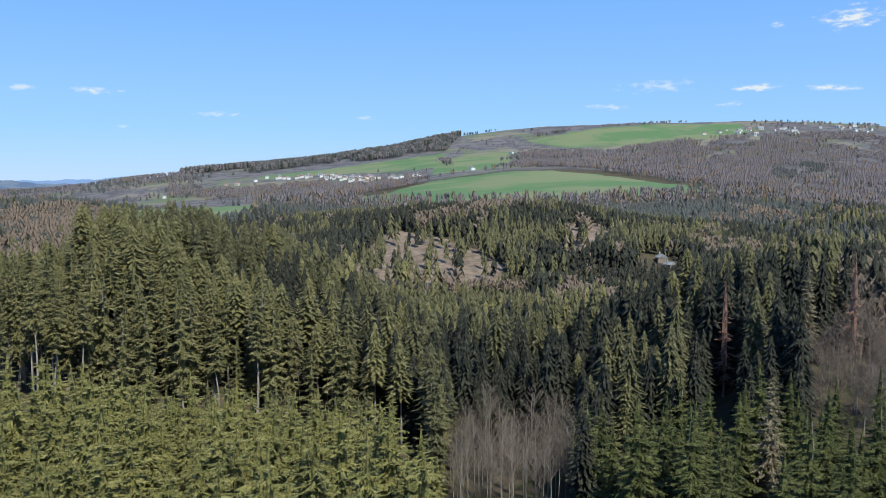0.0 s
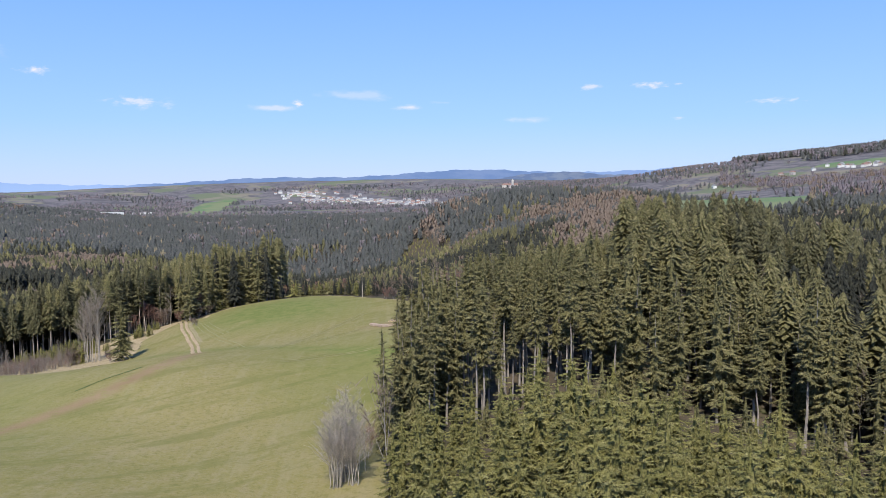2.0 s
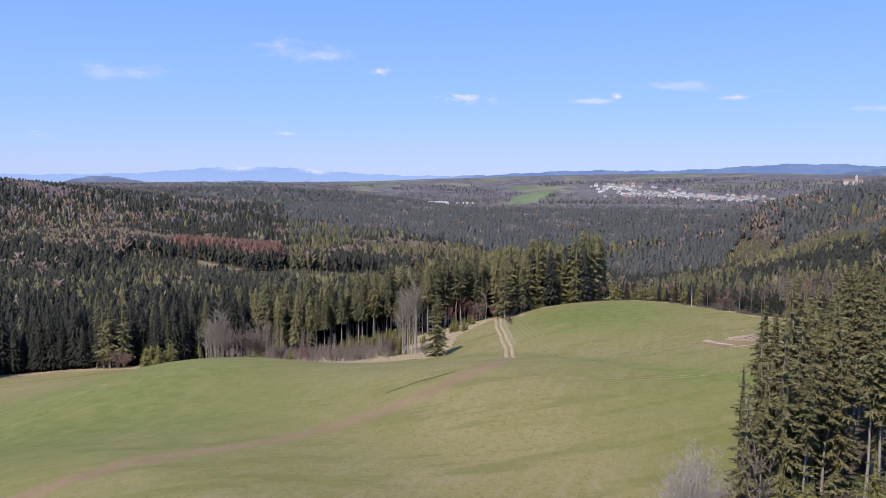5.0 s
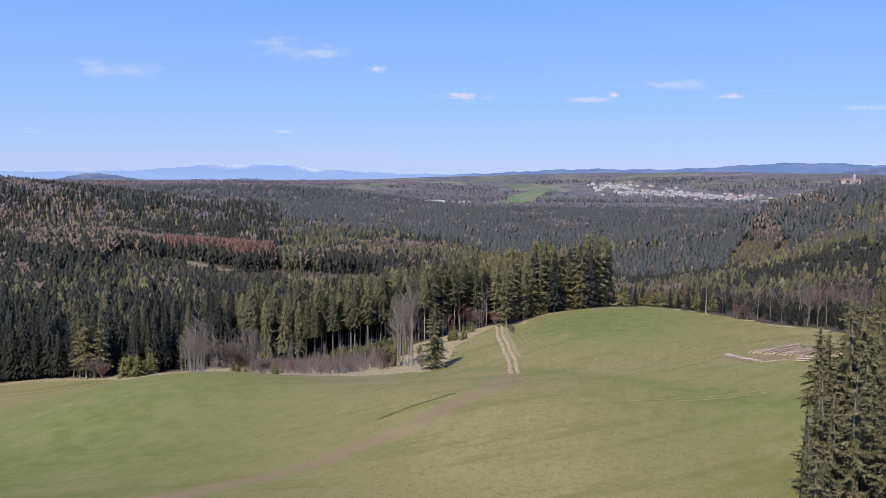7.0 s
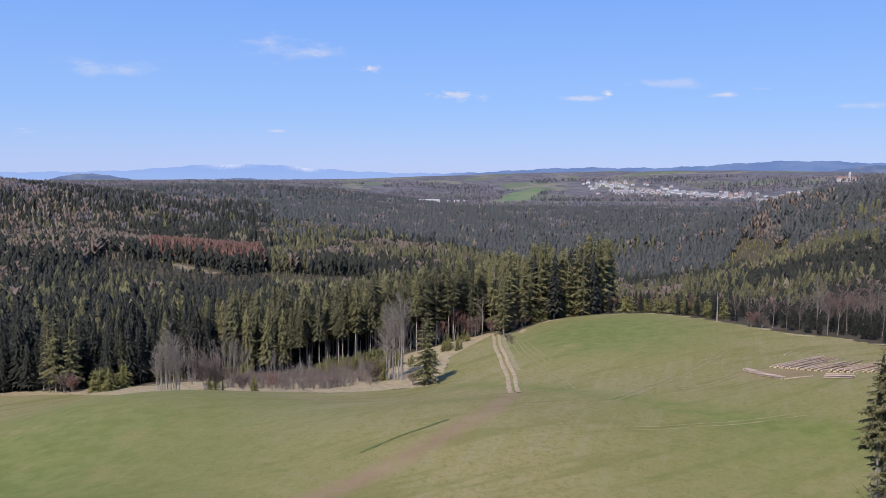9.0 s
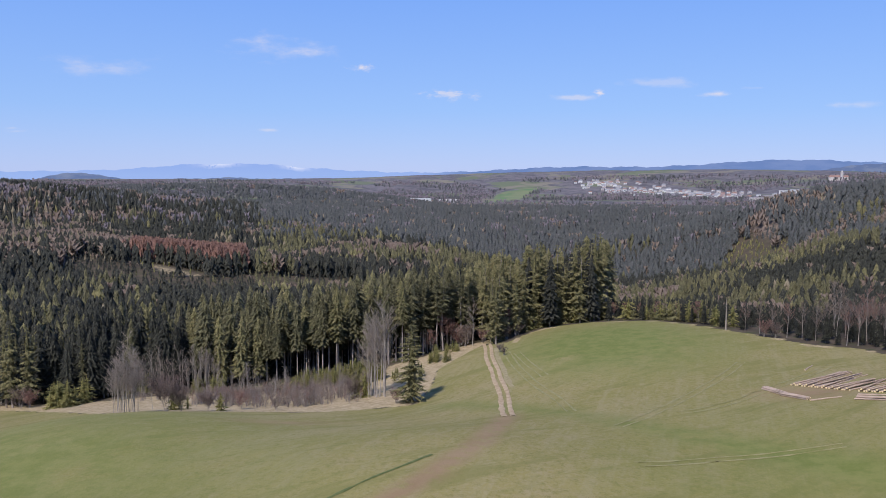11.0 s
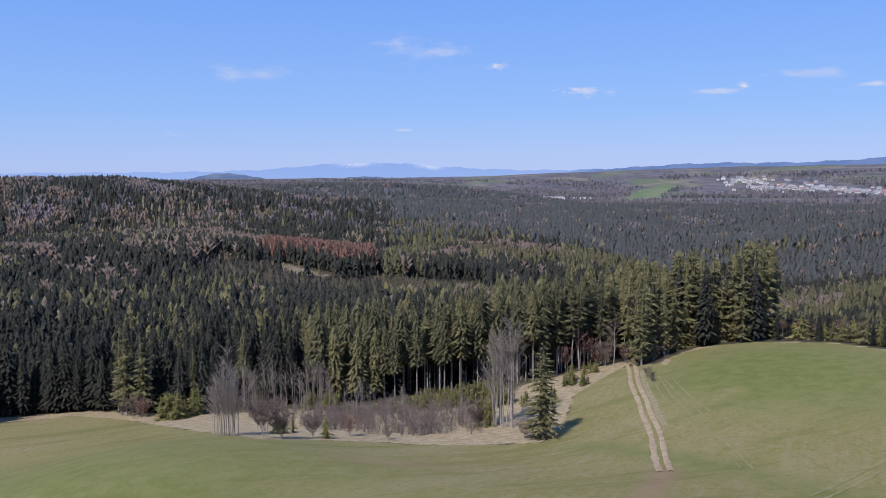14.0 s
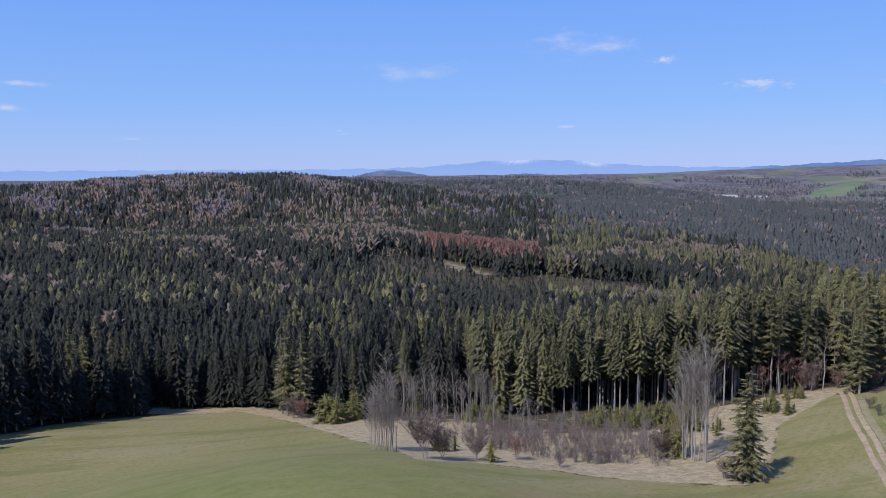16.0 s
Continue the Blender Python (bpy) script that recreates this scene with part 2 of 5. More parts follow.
MAUVE = foliage("mauve_twigs", (0.21, 0.148, 0.118), (0.31, 0.228, 0.182), (0.17, 0.124, 0.10))
RUST = foliage("rust_twigs", (0.30, 0.165, 0.125), (0.39, 0.225, 0.165), (0.23, 0.135, 0.108))
BARK = plain("bark", (0.20, 0.16, 0.132), (0.37, 0.32, 0.275), 1.2, stretch=(3, 3, 0.4), bump=0.3)
PALE_BARK = plain("pale_bark", (0.24, 0.200, 0.160), (0.41, 0.355, 0.290), 1.5, stretch=(2, 2, 0.6))
GROUND = ground_material()
DIRT = plain("dirt", (0.28, 0.198, 0.110), (0.41, 0.300, 0.180), 0.8, 0.95, bump=0.4)
PRESSED = plain("pressed_grass", (0.18, 0.168, 0.062), (0.25, 0.215, 0.10), 0.7, 0.95)
LUSH = plain("lush_grass", (0.070, 0.090, 0.024), (0.115, 0.125, 0.040), 0.9, 0.95)
LOG_BARK = plain("log_bark", (0.29, 0.205, 0.145), (0.44, 0.325, 0.24), 1.3, stretch=(0.5, 3, 3))
STRAW = plain("dry_grass", (0.21, 0.170, 0.078), (0.30, 0.240, 0.130), 0.9, 0.95)
CUT_WOOD = plain("cut_wood", (0.62, 0.46, 0.24), (0.75, 0.59, 0.34), 3.0)
WALL_WHITE = plain("white_render", (0.56, 0.54, 0.50), (0.68, 0.66, 0.62), 0.3)
WALL_SAND = plain("sand_render", (0.42, 0.37, 0.33), (0.52, 0.47, 0.42), 0.3)
ROOF_RED = plain("clay_tiles", (0.23, 0.135, 0.105), (0.31, 0.19, 0.15), 0.4)
ROOF_GREY = plain("slate_roof", (0.20, 0.19, 0.19), (0.33, 0.32, 0.32), 0.4)
WINDOW = plain("window_glass", (0.05, 0.06, 0.07), (0.09, 0.10, 0.11), 0.2, 0.2)
PLANK = plain("weathered_planks", (0.20, 0.155, 0.12), (0.30, 0.24, 0.19), 0.8)

# ======== the lie of the land ========
# Hills and hollows: x, y, radius, height over the valley floor.
HILLS_NEAR = [
    (0, 0, 16, 5.8), (60, 0, 33, 9.8), (45, 60, 16, 6.1), (-60, 60, 55, 28.9), (-60, 60, 17, -9.6),
    (38, 93, 18, 2.4), (110, -14, 26, 3.1), (121, 45, 25, -3.4), (72, 108, 22, 2.3), (142, 10, 29, -11.9),
    (0, -150, 112, 29.5), (1, 157, 25, 6.8), (-150, 60, 30, 3.6), (167, -29, 34, 17.6), (58, 166, 28, -0.1),
    (-150, -100, 37, 13.7), (101, 155, 30, 10.0), (185, 29, 34, 26.4), (-65, 186, 31, 12.3), (195, 57, 36, -22.8),
]
HILLS_SLOPES = [
    (168, 115, 34, 11.7), (-150, 150, 34, 5.2), (150, -150, 42, 2.1), (144, 157, 34, 0.4), (216, -12, 39, -14.4),
    (95, 200, 34, -3.9), (95, 200, 111, 29.1), (-23, 231, 35, -2.9), (176, 172, 39, 11.3), (247, -21, 44, 36.5),
    (35, 250, 38, 1.8), (251, 53, 44, 2.5), (223, 127, 42, -9.0), (-94, 255, 41, 2.4), (-178, 234, 45, 5.8),
    (70, 298, 46, 3.6), (297, 120, 52, 1.5), (-178, 298, 52, -11.1), (44, 352, 53, 5.6), (-56, 354, 53, -5.7),
]
HILLS_MIDDLE = [
    (304, 202, 57, -3.3), (359, 153, 61, -15.3), (-144, 366, 58, 1.9), (-259, 332, 63, 4.2), (173, 398, 64, -5.7),
    (368, 251, 68, 14.5), (486, -2, 77, 10.0), (465, 164, 76, 9.1), (177, 463, 73, 1.7), (-84, 501, 74, -2.6),
    (-213, 489, 78, -7.8), (473, 257, 81, -25.2), (109, 568, 84, -22.1), (465, 352, 87, 21.0), (554, 255, 92, 39.1),
    (-207, 579, 89, 11.7), (-29, 618, 89, 8.5), (629, 62, 97, -4.9), (283, 589, 95, 9.6), (137, 664, 175, -17.2),
]
HILLS_BEYOND = [
    (442, 567, 105, 25.2), (-150, 722, 106, -21.8), (-310, 686, 109, 7.7), (-509, 576, 112, 2.7), (2, 783, 112, 24.1),
    (141, 796, 116, -36.0), (-67, 896, 129, 4.9), (934, 36, 249, 30.8), (-226, 930, 137, -1.2), (138, 949, 137, -8.8),
    (-574, 788, 140, -30.9), (716, 714, 146, 20.0), (437, 959, 151, 57.0), (-754, 753, 154, 20.6), (-513, 1031, 165, 15.7),
    (310, 1115, 165, -34.0), (1070, 678, 326, 39.8), (1246, 283, 186, 16.7), (397, 1298, 193, 3.5), (110, 1355, 193, -8.6),
]
HILLS_DISTANT = [
    (-867, 1064, 350, 27.4), (-732, 1286, 211, 22.9), (1491, 506, 227, 14.1), (-173, 1650, 235, -1.2), (-608, 1699, 256, -19.8),
    (1669, 842, 268, 46.1), (802, 1782, 277, -7.2), (-695, 1934, 291, 18.5), (319, 2135, 305, 2.9), (2133, 443, 558, 51.8),
    (-268, 2243, 319, 32.9), (79, 2258, 319, -45.8), (1166, 2271, 361, -19.9), (2228, 1277, 365, 45.4), (1925, 1838, 377, 9.8),
    (409, 2728, 695, -20.2), (-2268, 2059, 434, 28.2), (3169, 299, 454, 16.8), (1194, 3029, 459, -10.7), (2170, 2432, 461, 71.3),
]
HILLS_HORIZON = [
    (-1479, 3008, 844, 13.6), (951, 3324, 487, -35.1), (-43, 3459, 487, -51.0), (3194, 1997, 533, 92.7), (3919, 1698, 1079, 141.5),
    (3919, 1698, 604, 56.0), (4180, 912, 1083, 128.1), (4277, 261, 1086, 108.0), (4277, 261, 608, 73.5), (1589, 4483, 1195, 88.0),
    (68, 4759, 669, 20.3), (-1776, 4518, 683, 20.0),
]
HILLS = np.array(HILLS_NEAR + HILLS_SLOPES + HILLS_MIDDLE + HILLS_BEYOND + HILLS_DISTANT + HILLS_HORIZON)
VALLEY = -25.0

MEADOW = [
    (5, -60), (14, 20), (27, 62), (35, 92), (43, 112), (72, 156), (96, 196), (108, 226), (100, 242), (91, 243), (84, 252), (77, 262), (64, 284),
    (48, 295), (31, 294), (25, 285), (21, 276), (11, 279), (5, 277), (0, 258), (-1, 243), (-4, 219), (-24, 220), (-35, 221), (-47, 217), (-56, 208),
    (-70, 229), (-91, 248), (-122, 274), (-147, 292), (-171, 276), (-177, 255), (-178, 234), (-170, 190), (-160, 100), (-150, -60),
]
DRY_VERGE = [(-171, 278), (-177, 288), (-147, 298), (-122, 286), (-100, 274), (-88, 282), (-60, 281), (-40, 281), (-26, 286), (-12, 281), (0, 288), (14, 291), (24, 296), (11, 278), (0, 258), (-1, 243), (-4, 219), (-24, 220), (-35, 221), (-47, 217), (-56, 208), (-70, 229), (-91, 248), (-122, 274), (-147, 291)]
DRY_RIM = [(21, 272), (25, 285), (31, 293), (48, 294), (64, 283), (77, 261), (84, 251), (91, 242), (100, 241), (112, 224)]
FIELDS = [
    [(604, 838), (800, 940), (790, 760), (638, 624), (548, 555), (426, 546)],
    [(1060, 795), (1277, 882), (1467, 928), (1459, 810), (1553, 781), (1522, 655), (1538, 570), (1445, 435), (1215, 283), (1271, 239), (1097, 297), (1034, 387), (983, 481), (918, 568), (856, 636)],
    [(1980, 1995), (2205, 1890), (2455, 1777), (2664, 1651), (2115, 1291), (2084, 1482), (2091, 1694), (1966, 1904)],
    [(2517, 1531), (2735, 1403), (2660, 1295), (2080, 1095), (1939, 1107), (1855, 1164), (1975, 1261)],
    [(3011, 1470), (3160, 1400), (3480, 1290), (3660, 1052), (3700, 769), (3362, 661), (3188, 789), (3009, 994), (2855, 1226)],
    [(94, 2696), (251, 3659), (435, 3741), (374, 3527), (167, 2702)],
]
BARE = [
    [(364, 261), (436, 304), (494, 328), (497, 294), (484, 253), (453, 206), (423, 190), (388, 218), (364, 240)],
    [(455, 160), (469, 178), (528, 198), (592, 215), (640, 205), (534, 163), (482, 152)],
    [(308, 645), (348, 690), (370, 670), (300, 602)],
    [(357, 517), (392, 564), (402, 534), (360, 472)],
]
LARCH_CLEARING = [(-245, 648), (-205, 634), (-155, 583), (-150, 558), (-187, 572)]
LARCH_THICKET = [(-240, 656), (-205, 640), (-152, 590), (-132, 600), (-150, 650), (-220, 700)]
GREEN_BRUSH = [(253, 801), (298, 862), (321, 804), (291, 727), (260, 731)]
LARCH_HILL = [(-300, 555), (-240, 570), (-260, 660), (-289, 737), (-378, 943), (-465, 910), (-393, 714)]
BROWN_WOOD = [(-746, 1116), (-560, 960), (-500, 830), (-560, 720), (-800, 800), (-1000, 1150)]
LARCH_BAND = [(-538, 992), (-487, 1082), (-355, 923), (-320, 735), (-336, 638), (-471, 810)]
CASTLE_SLOPE = [(352, 1002), (420, 1010), (400, 860), (336, 846), (305, 807), (304, 881)]
YOUNG_STAND = [(4, -40), (15, 18), (26.5, 58), (31.5, 77), (34, 80), (60, 84), (82, 66), (93, 44), (82, 26), (72, 15), (54, 0), (40, -9), (20, -26)]
EAST_WOOD = [(2123, 1081), (2698, 1314), (2803, 1071), (3106, 873), (3285, 665), (3547, 208), (3500, 40), (880, -30), (765, 9), (841, 76), (1135, 195), (1238, 289), (1522, 461), (1595, 593), (1665, 720)]
RIDGE_WOOD = [(2078, 2452), (2108, 2071), (2150, 2084), (2416, 2074), (2485, 1879), (2635, 1747), (2734, 1679), (3100, 1850), (3320, 1960), (2900, 2250), (2500, 2500), (2300, 2700)]
VILLAGE_WOOD = [(1784, 2158), (1752, 1811), (1878, 1607), (1670, 1164), (1495, 946), (1308, 918), (1341, 1076), (1591, 1642), (1616, 1954)]
PINE_PATCHES = [[(2104, 356), (2500, 330), (2420, 262), (2202, 243), (1851, 285)], [(2860, 1150), (2930, 1110), (2830, 980), (2780, 1010)], [(2930, 680), (3000, 690), (3060, 590), (2990, 560)], [(1330, 130), (1420, 190), (1500, 150), (1400, 90)]]
LOW_WOODS = [[(330, 190), (400, 150), (440, 185), (380, 215), (350, 270), (315, 250)], [(420, 125), (462, 115), (475, 150), (430, 175)], [(400, 78), (470, 90), (480, 125), (430, 112), (395, 96)], [(330, 470), (400, 560), (440, 545), (560, 540), (640, 600), (650, 560), (500, 440), (400, 400)]]
SOLO = [(121, -19, 26), (166, -1, 24), (188, -14, 20), (184, -24, 16)]
BARE_HOLLOW = [(150, -20), (172, -14), (190, -22), (196, -40), (160, -46), (148, -34)]
WEST_STRIP = [(469, 817), (567, 784), (373, 502), (342, 498), (337, 583)]
YARD = [(470, 96), (500, 94), (520, 118), (508, 134), (482, 127)]
GLADE = [(-12, -60), (20, -26), (40, -9), (54, 0), (72, 15), (82, 26), (106, 33), (116, 12), (94, 0), (84, -22), (80, -70)]
GAP = [(37, 89), (34, 76), (60, 84), (82, 66), (93, 44), (84, 26), (106, 33), (130, 54), (119, 80), (100, 92), (78, 105), (58, 98)]
PLANTATION = [(-265, 650), (-190, 572), (-150, 556), (-135, 590), (-60, 600), (-40, 520), (-130, 470), (-235, 540)]
ALDERS = [(106, 32), (116, 12), (150, 26), (140, 52)]
SPRUCE_BLOCK = [(94, 1), (118, 11), (140, 2), (146, -22), (136, -45), (95, -45), (84, -22)]
LOW_SLOPE = [(50, 295), (64, 284), (77, 262), (84, 252), (91, 243), (100, 242), (112, 228), (165, 240), (225, 330), (205, 460), (95, 480), (68, 360)]
CART_TRACK = [(14, 284), (14.2, 273), (13.5, 262), (13.4, 252), (14.1, 241), (13.7, 230), (14.4, 219), (14.1, 210), (13.4, 200), (13.2, 188)]
OLD_TRACK = [(13.2, 190), (7, 163), (0, 149), (-9, 137), (-20, 124), (-29, 112), (-42, 92), (-56, 70)]


def inside(poly, x, y):
    x, y = np.asarray(x, float), np.asarray(y, float)
    hit = np.zeros(x.shape, bool)
    for (ax, ay), (bx, by) in zip(poly, poly[1:] + poly[:1]):
        if ay != by:
            hit ^= ((ay > y) != (by > y)) & (x < (bx - ax) * (y - ay) / (by - ay) + ax)
    return hit


def away(line, x, y, closed=False):
    """Distance to a line of points."""
    best = np.full(np.shape(x), 1e9)
    for (ax, ay), (bx, by) in zip(line, line[1:] + (line[:1] if closed else [])):
        dx, dy = bx - ax, by - ay
        t = np.clip(((x - ax) * dx + (y - ay) * dy) / (dx * dx + dy * dy + 1e-9), 0, 1)
        best = np.minimum(best, np.hypot(x - ax - t * dx, y - ay - t * dy))
    return best


def sway(x, y, size, seed=0.0):
    """Smooth unevenness between about -1 and 1."""
    a, b = x / size + seed, y / size - 1.7 * seed
    return (np.sin(a * 2.1 + 1.3 * np.sin(b * 1.7)) + np.sin(b * 2.3 + 1.1 * np.sin(a * 1.3 + 2)) + 0.6 * np.sin(3.7 * a + 4.1 * b + seed)) / 2.6


def land(x, y):
    x, y = np.asarray(x, float), np.asarray(y, float)
    z = np.full(x.shape, VALLEY)
    for hx, hy, r, h in HILLS:
        z = z + h * np.exp(-((x - hx) ** 2 + (y - hy) ** 2) / (2 * r * r))
    d = np.hypot(x, y - 40)
    return z + 0.12 * sway(x, y, 9) + np.clip((d - 260) / 900, 0, 1) * (1.6 * sway(x, y, 60, 3) + 3.0 * sway(x, y, 190, 5))


def lot(x, y):
    return float(land(np.array([x]), np.array([y]))[0])


def sheet(name, verts, faces, mats, index=None, attrs=None, smooth=False):
    """A mesh from arrays of corners and of triangles."""
    me = bpy.data.meshes.new(name)
    verts, faces = np.asarray(verts, np.float32), np.asarray(faces, np.int32)
    me.vertices.add(len(verts))
    me.vertices.foreach_set("co", verts.ravel())
    k = faces.shape[1]
    me.loops.add(faces.size)
    me.loops.foreach_set("vertex_index", faces.ravel())
    me.polygons.add(len(faces))
    me.polygons.foreach_set("loop_start", np.arange(0, faces.size, k, dtype=np.int32))
    for mat in mats:
        me.materials.append(mat)
    if index is not None:
        me.polygons.foreach_set("material_index", np.asarray(index, np.int32))
    for key, values in (attrs or {}).items():
        me.attributes.new(key, "FLOAT", "POINT").data.foreach_set("value", np.asarray(values, np.float32))
    me.update(calc_edges=True)
    me.shade_smooth() if smooth else me.shade_flat()
    return me


def build_ground():
    """One sheet to the horizon, close-meshed on the side where the flight looks."""
    bearings = np.radians(np.r_[np.arange(-58, 100, 0.6), np.arange(100, 302, 6.0)])
    rings = np.r_[0.0, np.exp(np.linspace(np.log(12), np.log(4900), 360))]
    b, r = np.meshgrid(bearings, rings)
    x, y = (r * np.sin(b)).ravel(), 20 + (r * np.cos(b)).ravel()
    nb, nr = len(bearings), len(rings)
    i, j = np.meshgrid(np.arange(nr - 1), np.arange(nb), indexing="ij")
    a, c = (i * nb + j).ravel(), (i * nb + (j + 1) % nb).ravel()
    faces = np.stack([a, a + nb, c + nb, c], 1)
    d = np.hypot(x, y - 40)
    edge = np.where(inside(MEADOW, x, y), 1, -1) * away(MEADOW, x, y, True)
    soft = lambda v, w: np.clip(0.5 + v / w, 0, 1)
    poly = lambda p, w: soft(np.where(inside(p, x, y), 1, -1) * away(p, x, y, True), w)
    near = d < 420
    dry = np.zeros(len(x))
    dry[near] = np.maximum(soft(np.where(inside(DRY_VERGE, x, y), 1, -1)[near] * away(DRY_VERGE, x[near], y[near], True), 4), np.clip(0.85 - away(DRY_RIM, x[near], y[near]) / 2.6, 0, 1))
    attrs = {
        "meadow": soft(edge, 2.5),
        "dry": np.maximum(dry * np.where((x > -100) & (x < -14), np.clip((264 + (x < -62) * 10 - y) / 8, 0.42, 1), 1), 0.5 * poly(LARCH_CLEARING, 12)),
        "field": np.max([poly(p, 14) for p in FIELDS], 0),
        "earth": np.maximum(np.max([poly(p, 6) for p in BARE], 0), 0.55 * poly(CASTLE_SLOPE, 25)),
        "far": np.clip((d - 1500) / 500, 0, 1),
        "worn": np.maximum.reduce([np.clip(1.3 - away(OLD_TRACK, x, y) / 2.4, 0, 1), 0.6 * np.clip(1 - np.hypot((x - 70) / 14, (y - 195) / 9), 0, 1) * 2, 0.55 * np.clip(1 - np.hypot((x + 28) / 16, (y - 196) / 5), 0, 1) * 1.6]).clip(0, 1),
        "lush": 1.1 * np.clip(1.4 - np.hypot((x - 44) / 26, (y - 252) / 32), 0, 1) + 0.95 * np.clip(1.3 - np.hypot((x + 80) / 62, (y - 140) / 80), 0, 1) + 0.55 * np.clip(1.3 - np.hypot((x - 52) / 30, (y - 135) / 50), 0, 1) + 0.6 * np.clip(1.2 - np.abs(x + 8 + (y - 225) * 0.9) / 7, 0, 1) * (y < 215),
    }
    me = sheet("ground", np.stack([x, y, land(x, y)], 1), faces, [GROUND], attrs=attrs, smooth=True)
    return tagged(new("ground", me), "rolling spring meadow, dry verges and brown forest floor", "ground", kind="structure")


build_ground()


def ribbon(name, line, width, lift, mat, label, wander=0.15, every=1.5):
    """A strip of worn ground laid along a line."""
    pts = []
    for (ax, ay), (bx, by) in zip(line, line[1:]):
        n = max(1, int(math.hypot(bx - ax, by - ay) / every))
        pts += [(ax + (bx - ax) * k / n, ay + (by - ay) * k / n) for k in range(n)]
    pts = np.array(pts + [line[-1]])
    ker = np.ones(9) / 9
    if len(pts) > 12:
        pad = np.pad(pts, ((4, 4), (0, 0)), "edge")
        pts = np.stack([np.convolve(pad[:, 0], ker, "valid"), np.convolve(pad[:, 1], ker, "valid")], 1)
    t = np.gradient(pts, axis=0)
    t /= np.linalg.norm(t, axis=1)[:, None] + 1e-9
    side = np.stack([t[:, 1], -t[:, 0]], 1)
    rng = np.random.default_rng(int(abs(line[0][0] * 7 + width * 100)))
    verts = []
    offs = np.array([-0.5, -0.3, 0.3, 0.5])
    ups = np.array([lift * 0.5, lift, lift, lift * 0.5])
    for k in range(len(pts)):
        w = width * (1 + wander * rng.normal())
        q = pts[k] + side[k] * (offs * w)[:, None]
        verts.append(np.c_[q, land(q[:, 0], q[:, 1]) + ups])
    verts = np.concatenate(verts)
    faces = [(4 * k + s, 4 * k + s + 1, 4 * k + s + 5, 4 * k + s + 4) for k in range(len(pts) - 1) for s in range(3)]
    return tagged(new(name, sheet(name, verts, faces, [mat], smooth=True)), label, "track", kind="structure")


def shifted(line, d):
    p = np.array(line, float)
    t = np.gradient(p, axis=0)
    t /= np.linalg.norm(t, axis=1)[:, None]
    return [(float(q[0] + d * u[1]), float(q[1] - d * u[0])) for q, u in zip(p, t)]


for off in (-0.8, 0.8):
    ribbon("dirt_track", shifted(CART_TRACK, off), 0.95, 0.14, DIRT, "pale sandy wheel rut of a cart track in the meadow", 0.12)
ribbon("dry_verge", shifted(CART_TRACK[1:-3], -2.1), 1.2, 0.08, STRAW, "strip of dry straw-coloured grass along the cart track", 0.12)
ribbon("grass_strip", [(-14, 142), (-10, 147), (-6, 150), (1, 158)], 0.55, 0.10, LUSH, "thin strip of lush dark green grass beside the old track", 0.3)
for line in ([(18, 262), (19, 240), (21, 222), (24, 204), (25, 190)], [(20.5, 258), (22, 240), (24.5, 224)], [(27, 156), (37, 159), (49, 161), (61, 161)], [(29, 176), (42, 191), (58, 210), (68, 225)], [(41, 186), (51, 189), (69, 204), (87, 222)]):
    for off in (-0.8, 0.8):
        ribbon("tyre_mark", shifted(line, off), 0.3, 0.10, PRESSED, "pressed pale grass of an old tyre mark", 0.5)


